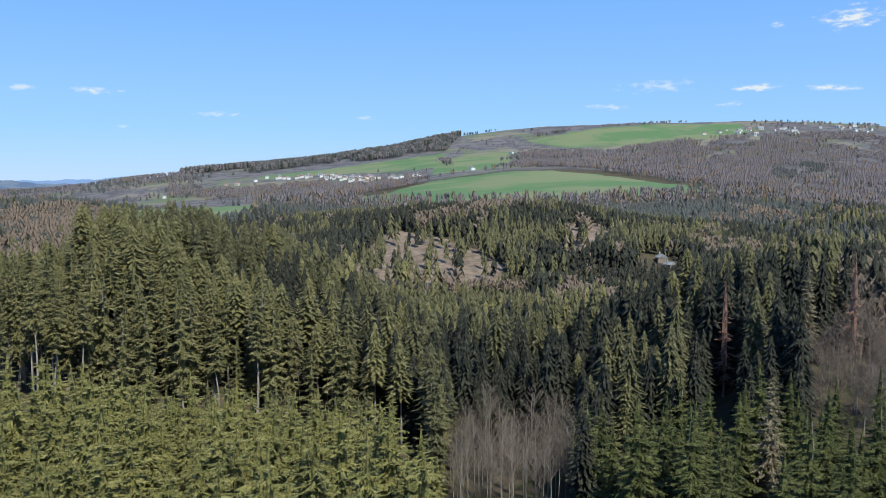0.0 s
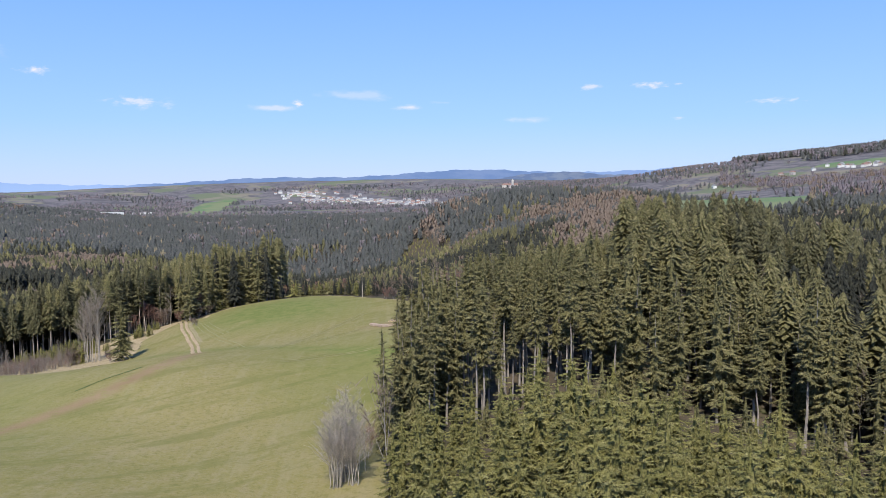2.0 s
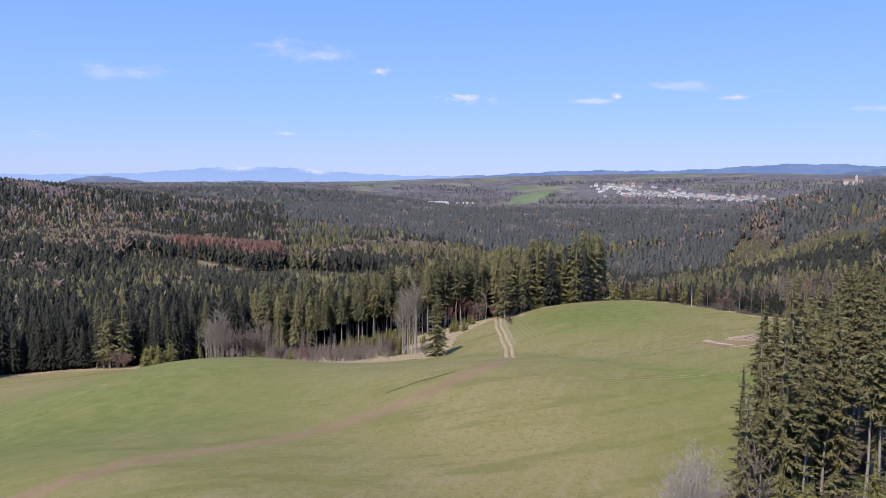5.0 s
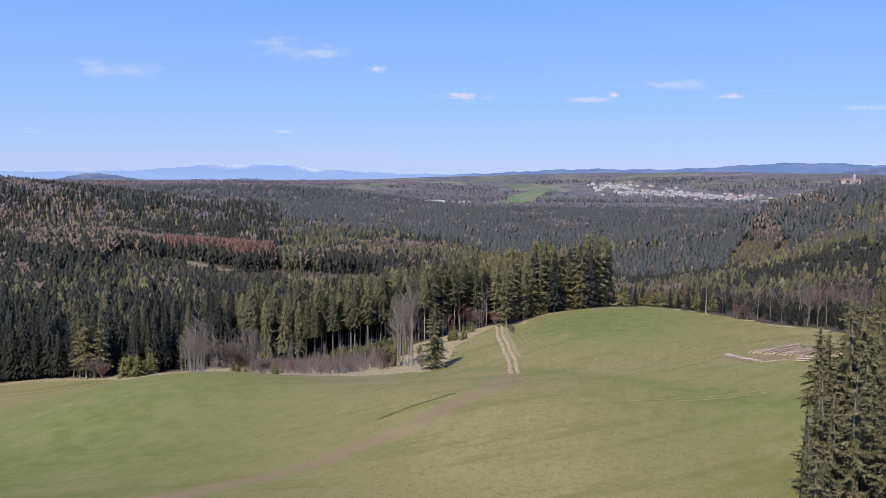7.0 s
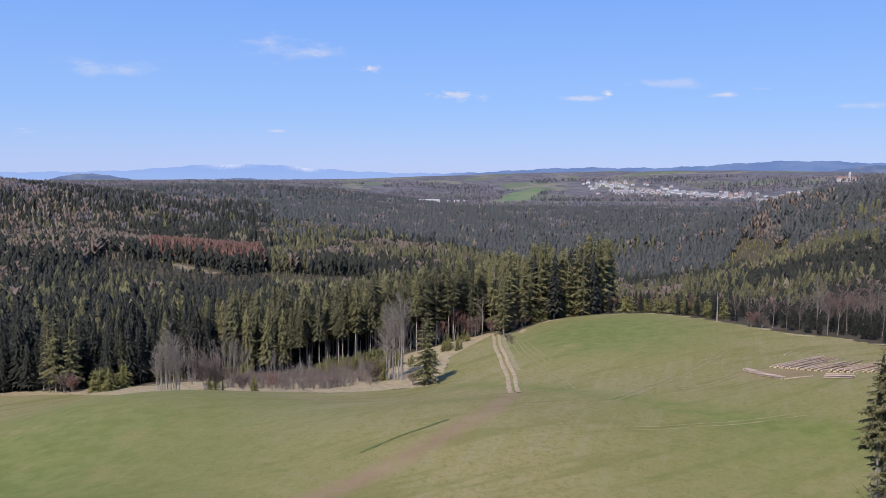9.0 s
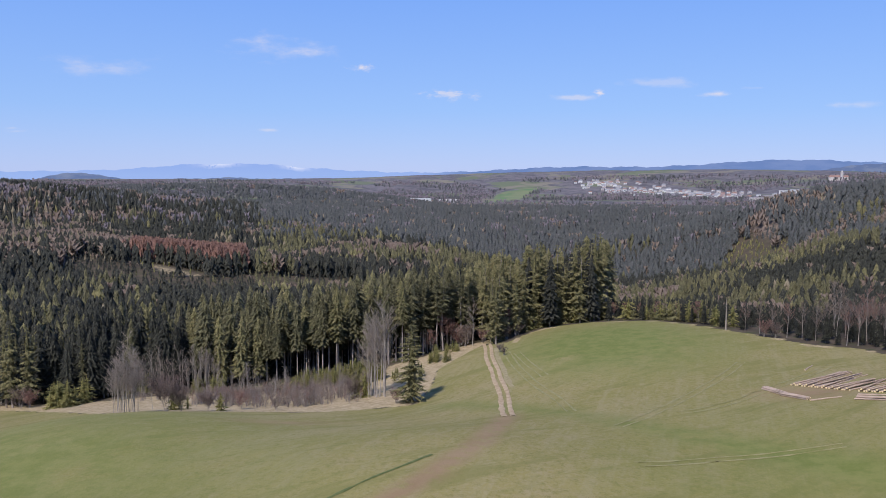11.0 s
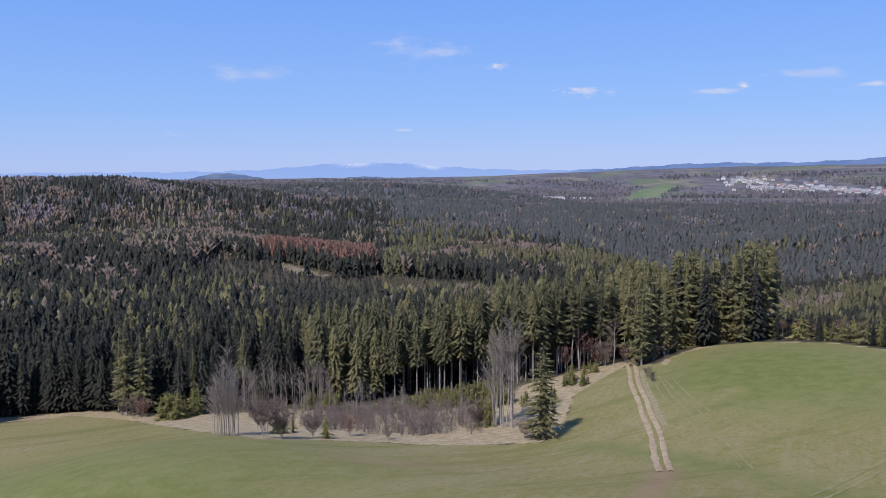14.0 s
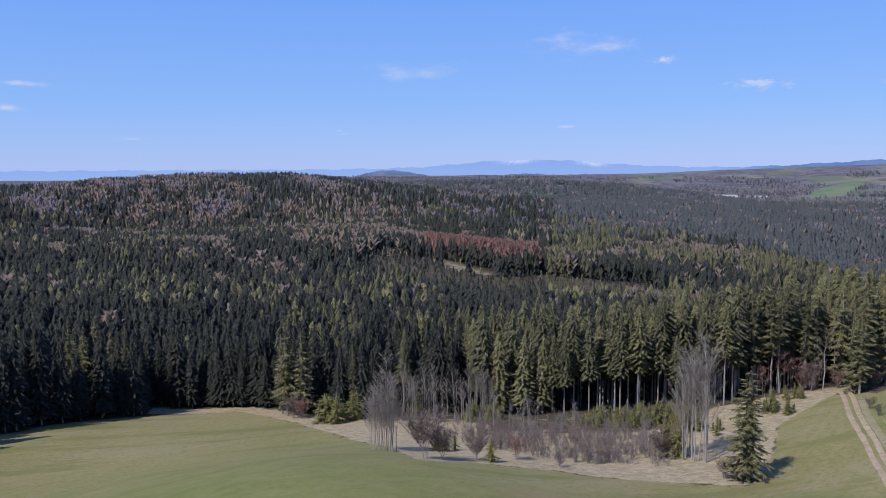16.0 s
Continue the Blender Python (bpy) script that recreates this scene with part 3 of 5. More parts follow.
def build_backdrop():
    """Blue mountains at the end of the sight, the highest with snow patches; their haze is painted and glows."""
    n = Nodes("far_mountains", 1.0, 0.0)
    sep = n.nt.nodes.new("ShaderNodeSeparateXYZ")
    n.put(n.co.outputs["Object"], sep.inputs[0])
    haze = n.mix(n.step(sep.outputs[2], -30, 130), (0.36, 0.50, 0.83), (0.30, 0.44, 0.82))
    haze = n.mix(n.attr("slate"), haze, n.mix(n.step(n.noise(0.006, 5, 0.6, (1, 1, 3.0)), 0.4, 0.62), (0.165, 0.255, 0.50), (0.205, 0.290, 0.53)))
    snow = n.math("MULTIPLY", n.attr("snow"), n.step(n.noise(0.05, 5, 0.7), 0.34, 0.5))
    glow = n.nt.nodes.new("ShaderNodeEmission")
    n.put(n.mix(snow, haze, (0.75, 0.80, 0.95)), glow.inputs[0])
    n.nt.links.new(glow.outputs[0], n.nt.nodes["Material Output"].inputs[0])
    b = np.arange(-62, 112, 0.15)
    rise = lambda c, w, h: h * np.exp(-((b - c) / w) ** 2)
    el = -0.08 + rise(-14, 7, 0.50) + rise(-17.5, 2.2, 0.10) + rise(-12.8, 2.2, 0.10) + rise(8.5, 6, 0.42) + rise(23, 8.5, 0.95) + rise(37, 1.6, 0.35) + rise(35, 5, 0.65)
    el = el + 0.03 * np.sin(b * 2.1) + 0.02 * np.sin(b * 5.3 + 1) + 0.012 * np.sin(b * 13.1)
    r = 4870.0
    x, y = r * np.sin(np.radians(b)), 20 + r * np.cos(np.radians(b))
    top = 45 + r * np.tan(np.radians(el))
    verts = np.concatenate([np.stack([x, y, np.full(len(b), -160.0)], 1), np.stack([x * 0.997, y * 0.997, top - 26], 1), np.stack([x, y, top], 1)])
    m = len(b)
    faces = np.concatenate([np.stack([np.arange(m - 1), np.arange(1, m), np.arange(1, m) + m, np.arange(m - 1) + m], 1) + k * m for k in (0, 1)])
    patch = np.exp(-((b + 10.2) / 0.9) ** 2) + 0.9 * np.exp(-((b + 15.2) / 1.2) ** 2)
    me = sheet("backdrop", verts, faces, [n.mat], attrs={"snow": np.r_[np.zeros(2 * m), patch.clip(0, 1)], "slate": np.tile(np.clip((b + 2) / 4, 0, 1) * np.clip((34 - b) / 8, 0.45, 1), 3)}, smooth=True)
    # the nearer ridges glow too, haze painted in as slate blue
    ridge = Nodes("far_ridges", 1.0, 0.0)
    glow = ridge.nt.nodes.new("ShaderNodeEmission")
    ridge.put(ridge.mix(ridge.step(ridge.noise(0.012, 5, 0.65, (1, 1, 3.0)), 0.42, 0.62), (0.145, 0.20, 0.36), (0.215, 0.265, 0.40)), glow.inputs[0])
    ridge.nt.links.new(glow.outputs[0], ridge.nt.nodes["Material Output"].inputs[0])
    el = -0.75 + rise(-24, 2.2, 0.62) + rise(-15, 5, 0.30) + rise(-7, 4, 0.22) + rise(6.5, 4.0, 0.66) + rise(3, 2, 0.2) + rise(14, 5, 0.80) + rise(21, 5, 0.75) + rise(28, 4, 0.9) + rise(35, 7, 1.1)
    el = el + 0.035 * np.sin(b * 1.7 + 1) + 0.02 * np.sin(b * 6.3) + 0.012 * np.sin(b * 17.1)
    r2 = 4780.0
    x2, y2 = r2 * np.sin(np.radians(b)), 20 + r2 * np.cos(np.radians(b))
    low = np.concatenate([np.stack([x2, y2, np.full(m, -160.0)], 1), np.stack([x2, y2, 45 + r2 * np.tan(np.radians(el))], 1)])
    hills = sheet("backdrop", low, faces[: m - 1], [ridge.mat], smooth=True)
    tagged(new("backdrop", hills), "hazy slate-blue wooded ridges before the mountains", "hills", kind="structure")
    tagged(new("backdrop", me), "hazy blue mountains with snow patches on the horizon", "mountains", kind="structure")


build_backdrop()

# ======== trees ========
UP = np.array([0, 0, 1.0])


def tube(a, b, ra, rb, sides):
    """Corners and triangles of a tapered limb."""
    a, b = np.asarray(a, float), np.asarray(b, float)
    d = (b - a) / (np.linalg.norm(b - a) + 1e-9)
    u = np.cross(d, (1, 0, 0) if abs(d[0]) < 0.8 else (0, 1, 0))
    u /= np.linalg.norm(u)
    w = np.cross(d, u)
    t = np.arange(sides) * 2 * np.pi / sides
    ring = np.cos(t)[:, None] * u + np.sin(t)[:, None] * w
    k, n = np.arange(sides), (np.arange(sides) + 1) % sides
    return np.concatenate([a + ra * ring, b + rb * ring]), np.concatenate([np.stack([k, n, n + sides], 1), np.stack([k, n + sides, k + sides], 1)])


class Pile:
    """Gathers corners, triangles and a material number for each."""

    def __init__(self):
        self.v, self.f, self.m, self.n = [], [], [], 0

    def add(self, verts, faces, mat=0):
        self.v.append(np.asarray(verts, float))
        self.f.append(np.asarray(faces, int) + self.n)
        self.m.append(np.full(len(faces), mat))
        self.n += len(verts)
        return self

    def done(self):
        if not self.v:
            return np.zeros((0, 3)), np.zeros((0, 3), int), np.zeros(0, int)
        return np.concatenate(self.v), np.concatenate(self.f), np.concatenate(self.m)


def stem(rng, height, radius, sides=6, parts=4, crook=0.01):
    p = Pile()
    pts = [np.zeros(3) - UP * 0.6]
    for k in range(1, parts + 1):
        z = height * k / parts
        pts.append(np.array([rng.normal() * crook * height * (k < parts), rng.normal() * crook * height * (k < parts), z]))
    for k in range(parts):
        p.add(*tube(pts[k], pts[k + 1], radius * (1 - 0.93 * k / parts) * (1.25 if k == 0 else 1), radius * (1 - 0.93 * (k + 1) / parts), sides))
    return p.done()


def conifer(rng, height, radius, bare, tiers, boughs, twigs, droop=0.28, power=0.65, core=0.22, gap=0.0):
    """Crown of a spruce: tiers of drooping boughs with hanging side twigs round a dense middle."""
    p = Pile()
    z0 = bare * height
    lopsided = rng.uniform(0, 6.28)
    for k in range(tiers):
        u = (k + rng.uniform(-0.4, 0.4)) / tiers
        u = min(max(u, 0), 0.985)
        z = z0 + (height - z0) * u
        reach = radius * (1 - u) ** power * (1.0 if u > 0.12 else 0.62 + 3.0 * u)
        turn = rng.uniform(0, 6.28)
        count = boughs if u < 0.75 else max(3, boughs - 2)
        for b in range(count):
            if rng.random() < gap:
                continue
            a = turn + 6.283 * (b + rng.uniform(-0.35, 0.35)) / count
            L = max(0.016 * height, reach * rng.uniform(0.5, 1.32) * (1 + 0.15 * np.cos(a - lopsided)))
            out, side = np.array([np.cos(a), np.sin(a), 0]), np.array([-np.sin(a), np.cos(a), 0])
            lift = 0.30 if u > 0.65 else 0.10 if u > 0.3 else 0.0
            z_b = z + rng.uniform(-0.5, 0.5) * (height - z0) / tiers
            p0 = UP * z_b
            sag = droop * rng.uniform(0.6, 1.4)
            p1 = p0 + out * L * 0.55 + UP * L * (lift * 0.7 - sag * 0.62)
            p2 = p0 + out * L + UP * L * (lift - sag * 0.9)
            w = L * 0.10
            p.add([p0 + UP * 0.10 * L, p1 + side * w - UP * w * 0.4, p2, p1 - side * w - UP * w * 0.4], [(0, 1, 2), (0, 2, 3)])
            for t in range(twigs):
                s = 0.22 + 0.76 * (t + rng.uniform(0, 0.9)) / twigs
                base = p0 + (p1 - p0) * min(s / 0.55, 1) + (p2 - p1) * max(0, (s - 0.55) / 0.45)
                for sgn in (-1, 1):
                    reach_out = L * (0.36 * (1.15 - s) + 0.10) * rng.uniform(0.65, 1.25)
                    far = base + side * sgn * reach_out * 0.8 + out * reach_out * rng.uniform(0.25, 0.85) + UP * reach_out * rng.uniform(-0.75, 0.05)
                    wide = 0.055 * L + 0.0026 * height
                    p.add([base - out * wide + UP * wide * 0.5, base + out * wide - UP * wide * rng.uniform(0, 0.6), far], [(0, 1, 2)])
    n = 6
    t = np.arange(n) * 6.283 / n
    ring = lambda r, z: np.stack([np.cos(t) * r, np.sin(t) * r, np.full(n, z)], 1) * np.stack([rng.uniform(0.7, 1.2, n)] * 2 + [np.ones(n)], 1) + np.stack([np.zeros(n), np.zeros(n), rng.uniform(-0.05, 0.05, n) * height], 1)
    lo, mid = ring(radius * core * 0.6, z0 + 0.03 * height), ring(radius * core, z0 + 0.24 * (height - z0))
    upper = ring(radius * core * 0.72, z0 + 0.66 * (height - z0))
    k, m = np.arange(n), (np.arange(n) + 1) % n
    side_faces = lambda q: np.concatenate([np.stack([k, m, m + n], 1), np.stack([k, m + n, k + n], 1)]) + q * n
    p.add(np.concatenate([lo, mid, upper, [[0, 0, height * 0.985]]]), np.concatenate([side_faces(0), side_faces(1), np.stack([k + 2 * n, m + 2 * n, np.full(n, 3 * n)], 1)]))
    return p.done()


def skirts(rng, radius, bare, tiers, points, power):
    """Crown of a conifer one metre high, for the depth of a forest: ragged skirts of boughs one above the other."""
    p = Pile()
    n = 2 * points
    k = np.arange(n)
    lean = rng.normal(size=2) * 0.012
    for tier in range(tiers):
        u = tier / tiers
        low = bare + (1 - bare) * (u * 0.95 + rng.uniform(-0.25, 0.25) / tiers * (tier > 0))
        top = 1.0 if tier == tiers - 1 else min(0.99, low + (1 - bare) * 2.0 / tiers)
        a = rng.uniform(0, 6.28) + (k + rng.uniform(-0.35, 0.35, n)) * 6.283 / n
        r = radius * (1 - u) ** power * (0.8 if tier == 0 else 1.0) * np.where(k % 2, rng.uniform(0.35, 0.75, n), rng.uniform(0.65, 1.35, n))
        z = low + np.where(k % 2, 0.40, 0.0) * (top - low) + rng.normal(size=n) * 0.10 * (top - low)
        ring = np.stack([np.cos(a) * r + lean[0] * low, np.sin(a) * r + lean[1] * low, z], 1)
        p.add(np.concatenate([ring, [[lean[0] * top, lean[1] * top, top]]]), np.stack([k, (k + 1) % n, np.full(n, n)], 1))
    return p.done()


def broadleaf(rng, height, spread, stems=1, limbs=9, twigs=10, sides=5, fine=0.05, lean_by=0.05, low=0.28):
    """A leafless tree: leaning stems, rising limbs and sprays of thin twigs. Returns wood and twigs."""
    wood, spray = Pile(), Pile()
    for s in range(stems):
        lean = rng.normal(size=2) * (lean_by if stems > 1 else 0.03)
        foot = np.array([rng.normal() * 0.03 * height, rng.normal() * 0.03 * height, -0.02 * height]) if stems > 1 else np.array([0, 0, -0.02 * height])
        h = height * rng.uniform(0.55 if stems > 2 else 0.8, 1.0)
        line = [foot]
        for k in (0.35, 0.68, 1.0):
            line.append(foot + np.array([lean[0] * h * k + rng.normal() * 0.012 * h, lean[1] * h * k + rng.normal() * 0.012 * h, h * k]))
        rad = (0.0088 if stems < 2 else 0.0052) * height
        for k in range(3):
            wood.add(*tube(line[k], line[k + 1], rad * (1 - 0.31 * k), rad * (1 - 0.31 * (k + 1)) + 0.0006 * height, sides))
        for b in range(limbs):
            u = rng.uniform(low, 0.97)
            k = min(int(u * 3), 2)
            start = line[k] + (line[k + 1] - line[k]) * (u * 3 - k)
            a = rng.uniform(0, 6.28)
            L = spread * (1.15 - u) * rng.uniform(0.55, 1.1) + 0.05 * height
            tip = start + np.array([np.cos(a) * L, np.sin(a) * L, L * rng.uniform(0.8, 1.5) * (1.6 if height < 8 else 1.0)])
            tip[2] = min(tip[2], height * 1.02)
            wood.add(*tube(start, tip, rad * 0.38 * (1.1 - u * 0.7), 0.0008 * height, 3))
            for t in range(twigs):
                q = start + (tip - start) * rng.uniform(0.25, 1.0)
                a2 = rng.uniform(0, 6.28)
                M = L * rng.uniform(0.25, 0.55)
                end = q + np.array([np.cos(a2) * M, np.sin(a2) * M, M * rng.uniform(0.3, 1.3)])
                w = np.cross(end - q, rng.normal(size=3))
                w *= fine / (np.linalg.norm(w) + 1e-9)
                spray.add([q - w, q + w, end], [(0, 1, 2)])
    return wood.done(), spray.done()


def part(name, arrays, mat, parent, label=""):
    """Links arrays of corners and triangles as one mesh under a thing."""
    ob = new(name, sheet(name, arrays[0], arrays[1], [mat]))
    ob.parent = parent
    if label:
        ob["label"] = label
    return ob


def tree(name, label, wood, crown, bark, leaf, category="tree", group=""):
    root = new(name)
    tagged(root, label, category, group)
    part("trunk", wood, bark, root)
    part("crown", crown, leaf, root)
    return root


def place(proto, x, y, scale=1.0, turn=0.0, wide=1.0):
    m = Matrix.Translation((x, y, lot(x, y))) @ Matrix.Rotation(turn, 4, "Z") @ Matrix.Diagonal((scale * wide, scale * wide, scale, 1))
    return m


class Species:
    """Some prototypes of a kind of tree; the first placing uses the prototype itself."""

    def __init__(self, makers):
        self.makers, self.protos, self.free = makers, {}, set()

    def put(self, k, m):
        k %= len(self.makers)
        if k not in self.protos:
            self.protos[k] = self.makers[k]()
            self.protos[k].matrix_basis = m
            return self.protos[k]
        src = self.protos[k]
        keep = src.matrix_basis.copy()
        src.matrix_basis = Matrix.Identity(4)
        ob = copy_thing(src, m)
        src.matrix_basis = keep
        return ob


def spruce_maker(seed, bare, label, name="spruce_tree", h=25.0, r=3.1, leaf=None, tiers=17, boughs=7, twigs=6, group="", power=0.62, gap=0.0):
    def make():
        rng = np.random.default_rng(seed)
        return tree(name, label, stem(rng, h * 0.97, 0.011 * h, 6), conifer(rng, h, r, bare, tiers, boughs, twigs, power=power, gap=gap), BARK, leaf or SPRUCE, group=group)
    return make


def bare_maker(seed, h, spread, stems, label, name="bare_tree", bark=None, leaf=None, limbs=10, twigs=14, group="", fine=0.035, lean_by=0.05):
    def make():
        rng = np.random.default_rng(seed)
        wood, spray = broadleaf(rng, h, spread, stems, limbs, twigs, 5, fine, lean_by, 0.03 if h < 8 else 0.28)
        return tree(name, label, wood, spray, bark or BARK, leaf or TWIGS, group=group)
    return make


TALL = Species([spruce_maker(10 + k, b, "tall mature spruce with a bare grey lower trunk", group="spruces at the forest edge", h=25, r=r, gap=0.10, tiers=23, twigs=6) for k, (b, r) in enumerate([(0.46, 2.9), (0.30, 3.3), (0.56, 2.6), (0.22, 3.2), (0.50, 3.0), (0.38, 2.7)])])
DARK = Species([spruce_maker(20 + k, b, "slim dark olive spruce with a bare trunk behind the verge", group="spruces behind the verge", h=25, r=r, gap=0.08, tiers=23, twigs=5, leaf=OLIVE) for k, (b, r) in enumerate([(0.40, 2.5), (0.28, 2.7), (0.50, 2.3), (0.34, 2.6)])])
SKIRTED = Species([spruce_maker(30 + k, b, "dark green spruce with boughs low to the meadow", group="spruces at the forest edge", h=22, r=3.3) for k, b in enumerate([0.08, 0.14, 0.05])])
SAPLING = Species([spruce_maker(50 + k, 0.10, "young yellow-green spruce in a dense stand", "young_spruce", 16, r, YOUNG, 14, 8, 4, "young spruces of the stand", 0.48) for k, r in enumerate([2.9, 3.3, 2.8, 3.1, 3.5])])
DENSE = Species([spruce_maker(60 + k, 0.04, "dense dark green fir in a young block", "fir_tree", 19, r, GREEN, 17, 8, 6, "firs of the block", 0.7) for k, r in enumerate([3.4, 3.0, 3.7])])


# ---- forests beyond the front rows, joined stand by stand ----
def templates(lod):
    """Plain trees for the depth of the forest: kind -> list of (corners, triangles, material numbers)."""
    rng = np.random.default_rng(900 + lod)
    kinds = {}

    def con(bare, mat, r, power=0.75, variants=7):
        res = []
        for _ in range(variants):
            p = Pile()
            v, f, _m = skirts(rng, r, bare, (21, 9, 4, 3)[lod], (10, 5, 4, 3)[lod], power)
            p.add(v, f, mat)
            if lod < 1 or (lod == 1 and bare > 0.3):
                p.add(*tube((0, 0, -0.03), (0, 0, 0.75), 0.0105, 0.005, 4 - lod), 0)
            res.append(p.done())
        return res

    def leafless(mat, spread, variants=5):
        res = []
        for _ in range(variants):
            p = Pile()
            if lod == 0:
                wood, spray = broadleaf(rng, 1.0, spread, 1, 9, 9, 3, 0.0055)
                p.add(wood[0], wood[1], 0)
                p.add(spray[0], spray[1], mat)
            else:
                # a haze of twig sprays in an egg-shaped crown
                if lod < 3:
                    p.add(*tube((0, 0, -0.03), (0, 0, 0.7), 0.011, 0.004, 3), 0)
                levels, points = [(7, 6), (4, 4), (2, 4)][lod - 1]
                n = 2 * points
                k = np.arange(n)
                for level in range(levels):
                    u = (level + 0.4) / levels
                    low, high = 0.16 + 0.62 * u, min(1.0, 0.16 + 0.62 * u + 0.62 / levels + 0.10)
                    ring_r = spread * 0.85 * math.sin(math.pi * (0.22 + 0.66 * u)) * np.where(k % 2, rng.uniform(0.35, 0.6, n), rng.uniform(0.75, 1.15, n))
                    a = rng.uniform(0, 6.28) + (k + rng.uniform(-0.3, 0.3, n)) * 6.283 / n
                    z = np.where(k % 2, low, high) + rng.normal(size=n) * 0.02
                    p.add(np.concatenate([np.stack([np.cos(a) * ring_r, np.sin(a) * ring_r, z], 1), [[0, 0, (low + high) / 2 + 0.05]]]), np.stack([k, (k + 1) % n, np.full(n, n)], 1), mat)
            res.append(p.done())
        return res

    far_off = min(lod, 2)
    kinds["tall"] = con(0.46 - 0.1 * far_off, 1, 0.15 + 0.015 * far_off, 0.55)
    kinds["spruce"] = con(0.10, 1, 0.17 + 0.02 * far_off, 0.55)
    kinds["young"] = con(0.05, 2, 0.20, 0.65)
    kinds["larch"] = con(0.10, 3, 0.17, 0.62)
    kinds["fir"] = con(0.06, 6, 0.17 + 0.02 * far_off, 0.58)
    kinds["dark"] = con(0.34 - 0.1 * far_off, 9, 0.135 + 0.015 * far_off, 0.55)
    kinds["pine"] = con(0.10, 8, 0.18 + 0.02 * far_off, 0.55)
    kinds["bare"] = leafless(4, 0.30)
    kinds["rust"] = leafless(5, 0.24)
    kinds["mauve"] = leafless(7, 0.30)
    return kinds


LOD = [templates(k) for k in range(4)]
STAND_MATS = [BARK, SPRUCE, YOUNG, LARCH, TWIGS, RUST, FIR, HAZY_TWIGS, HAZY_PINE, OLIVE]


def stand(name, label, rows, lod):
    """Joins trees given as (kind, x, y, height, width) into one object."""
    if not rows:
        return None
    rng = np.random.default_rng(len(rows) + lod)
    xs, ys = np.array([r[1] for r in rows]), np.array([r[2] for r in rows])
    zs = land(xs, ys)
    V, F, M, T, n = [], [], [], [], 0
    for (kind, x, y, h, w), z in zip(rows, zs):
        opts = LOD[lod][kind]
        v, f, m = opts[rng.integers(len(opts))]
        a = rng.uniform(0, 6.28)
        c, s = np.cos(a), np.sin(a)
        q = np.empty_like(v)
        q[:, 0], q[:, 1], q[:, 2] = (v[:, 0] * c - v[:, 1] * s) * h * w + x, (v[:, 0] * s + v[:, 1] * c) * h * w + y, v[:, 2] * h + z
        V.append(q), F.append(f + n), M.append(m), T.append(np.full(len(v), rng.random()))
        n += len(v)
    me = sheet(name, np.concatenate(V), np.concatenate(F), STAND_MATS, np.concatenate(M), {"tone": np.concatenate(T)}, smooth=True)
    return tagged(new(name, me), label, "forest" if "forest" in name else "thicket", kind="stuff")


def scatter(seed, r0, r1, b0, b1, gap):
    """Even but irregular spots in a sector round the meadow, gap metres apart."""
    rng = np.random.default_rng(seed)
    g = np.arange(-r1, r1, gap)
    x, y = np.meshgrid(g, g)
    x, y = x.ravel() + rng.uniform(-0.46, 0.46, x.size) * gap, y.ravel() + rng.uniform(-0.46, 0.46, x.size) * gap
    r, b = np.hypot(x, y), np.degrees(np.arctan2(x, y))
    keep = (r > r0) & (r < r1) & (b > b0) & (b < b1)
    return x[keep], y[keep] + 20


def solo(x, y):
    """Spots too close to the odd single trees, or between them and the open glade."""
    no = np.zeros(np.shape(x), bool)
    for px, py, reach in SOLO:
        no |= away([(px, py), (px - reach * 0.985, py - reach * 0.17)], np.asarray(x), np.asarray(y)) < 3.6
    return no


def open_land(x, y):
    """Where no forest stands."""
    no = inside(MEADOW, x, y) | inside(DRY_VERGE, x, y) | inside(YOUNG_STAND, x, y) | inside(ALDERS, x, y) | inside(SPRUCE_BLOCK, x, y) | inside(GLADE, x, y) | inside(GAP, x, y) | inside(BARE_HOLLOW, x, y) | inside(YARD, x, y) | solo(x, y)
    no |= away(DRY_RIM, x, y) < 3
    for p in FIELDS:
        no |= inside(p, x, y)
    thin = sway(x, y, 7.3, 6) + 0.7 * sway(x, y, 2.9, 8) < 0.58
    for p in BARE + [LARCH_CLEARING]:
        no |= inside(p, x, y) & thin
    return no


GRID = np.arange(-4000, 4001, 16.0)
RELIEF = land(*np.meshgrid(GRID, GRID))


def in_sight(x, y, top, stations=((-10, -40), (0, 20), (-4, 85))):
    """Which spots, with something top metres high on them, can be seen from over the meadow."""
    z = land(x, y) + top
    seen = np.zeros(len(x), bool)
    for sx, sy in stations:
        clear = np.ones(len(x), bool)
        for f in np.r_[np.linspace(0.12, 0.9, 36), 0.94, 0.97]:
            px, py = sx + (x - sx) * f, sy + (y - sy) * f
            i, j = np.clip(((py + 4000) / 16).astype(int), 0, len(GRID) - 1), np.clip(((px + 4000) / 16).astype(int), 0, len(GRID) - 1)
            clear &= RELIEF[i, j] < 45 + (z - 45) * f + 1.0
        seen |= clear
    return seen


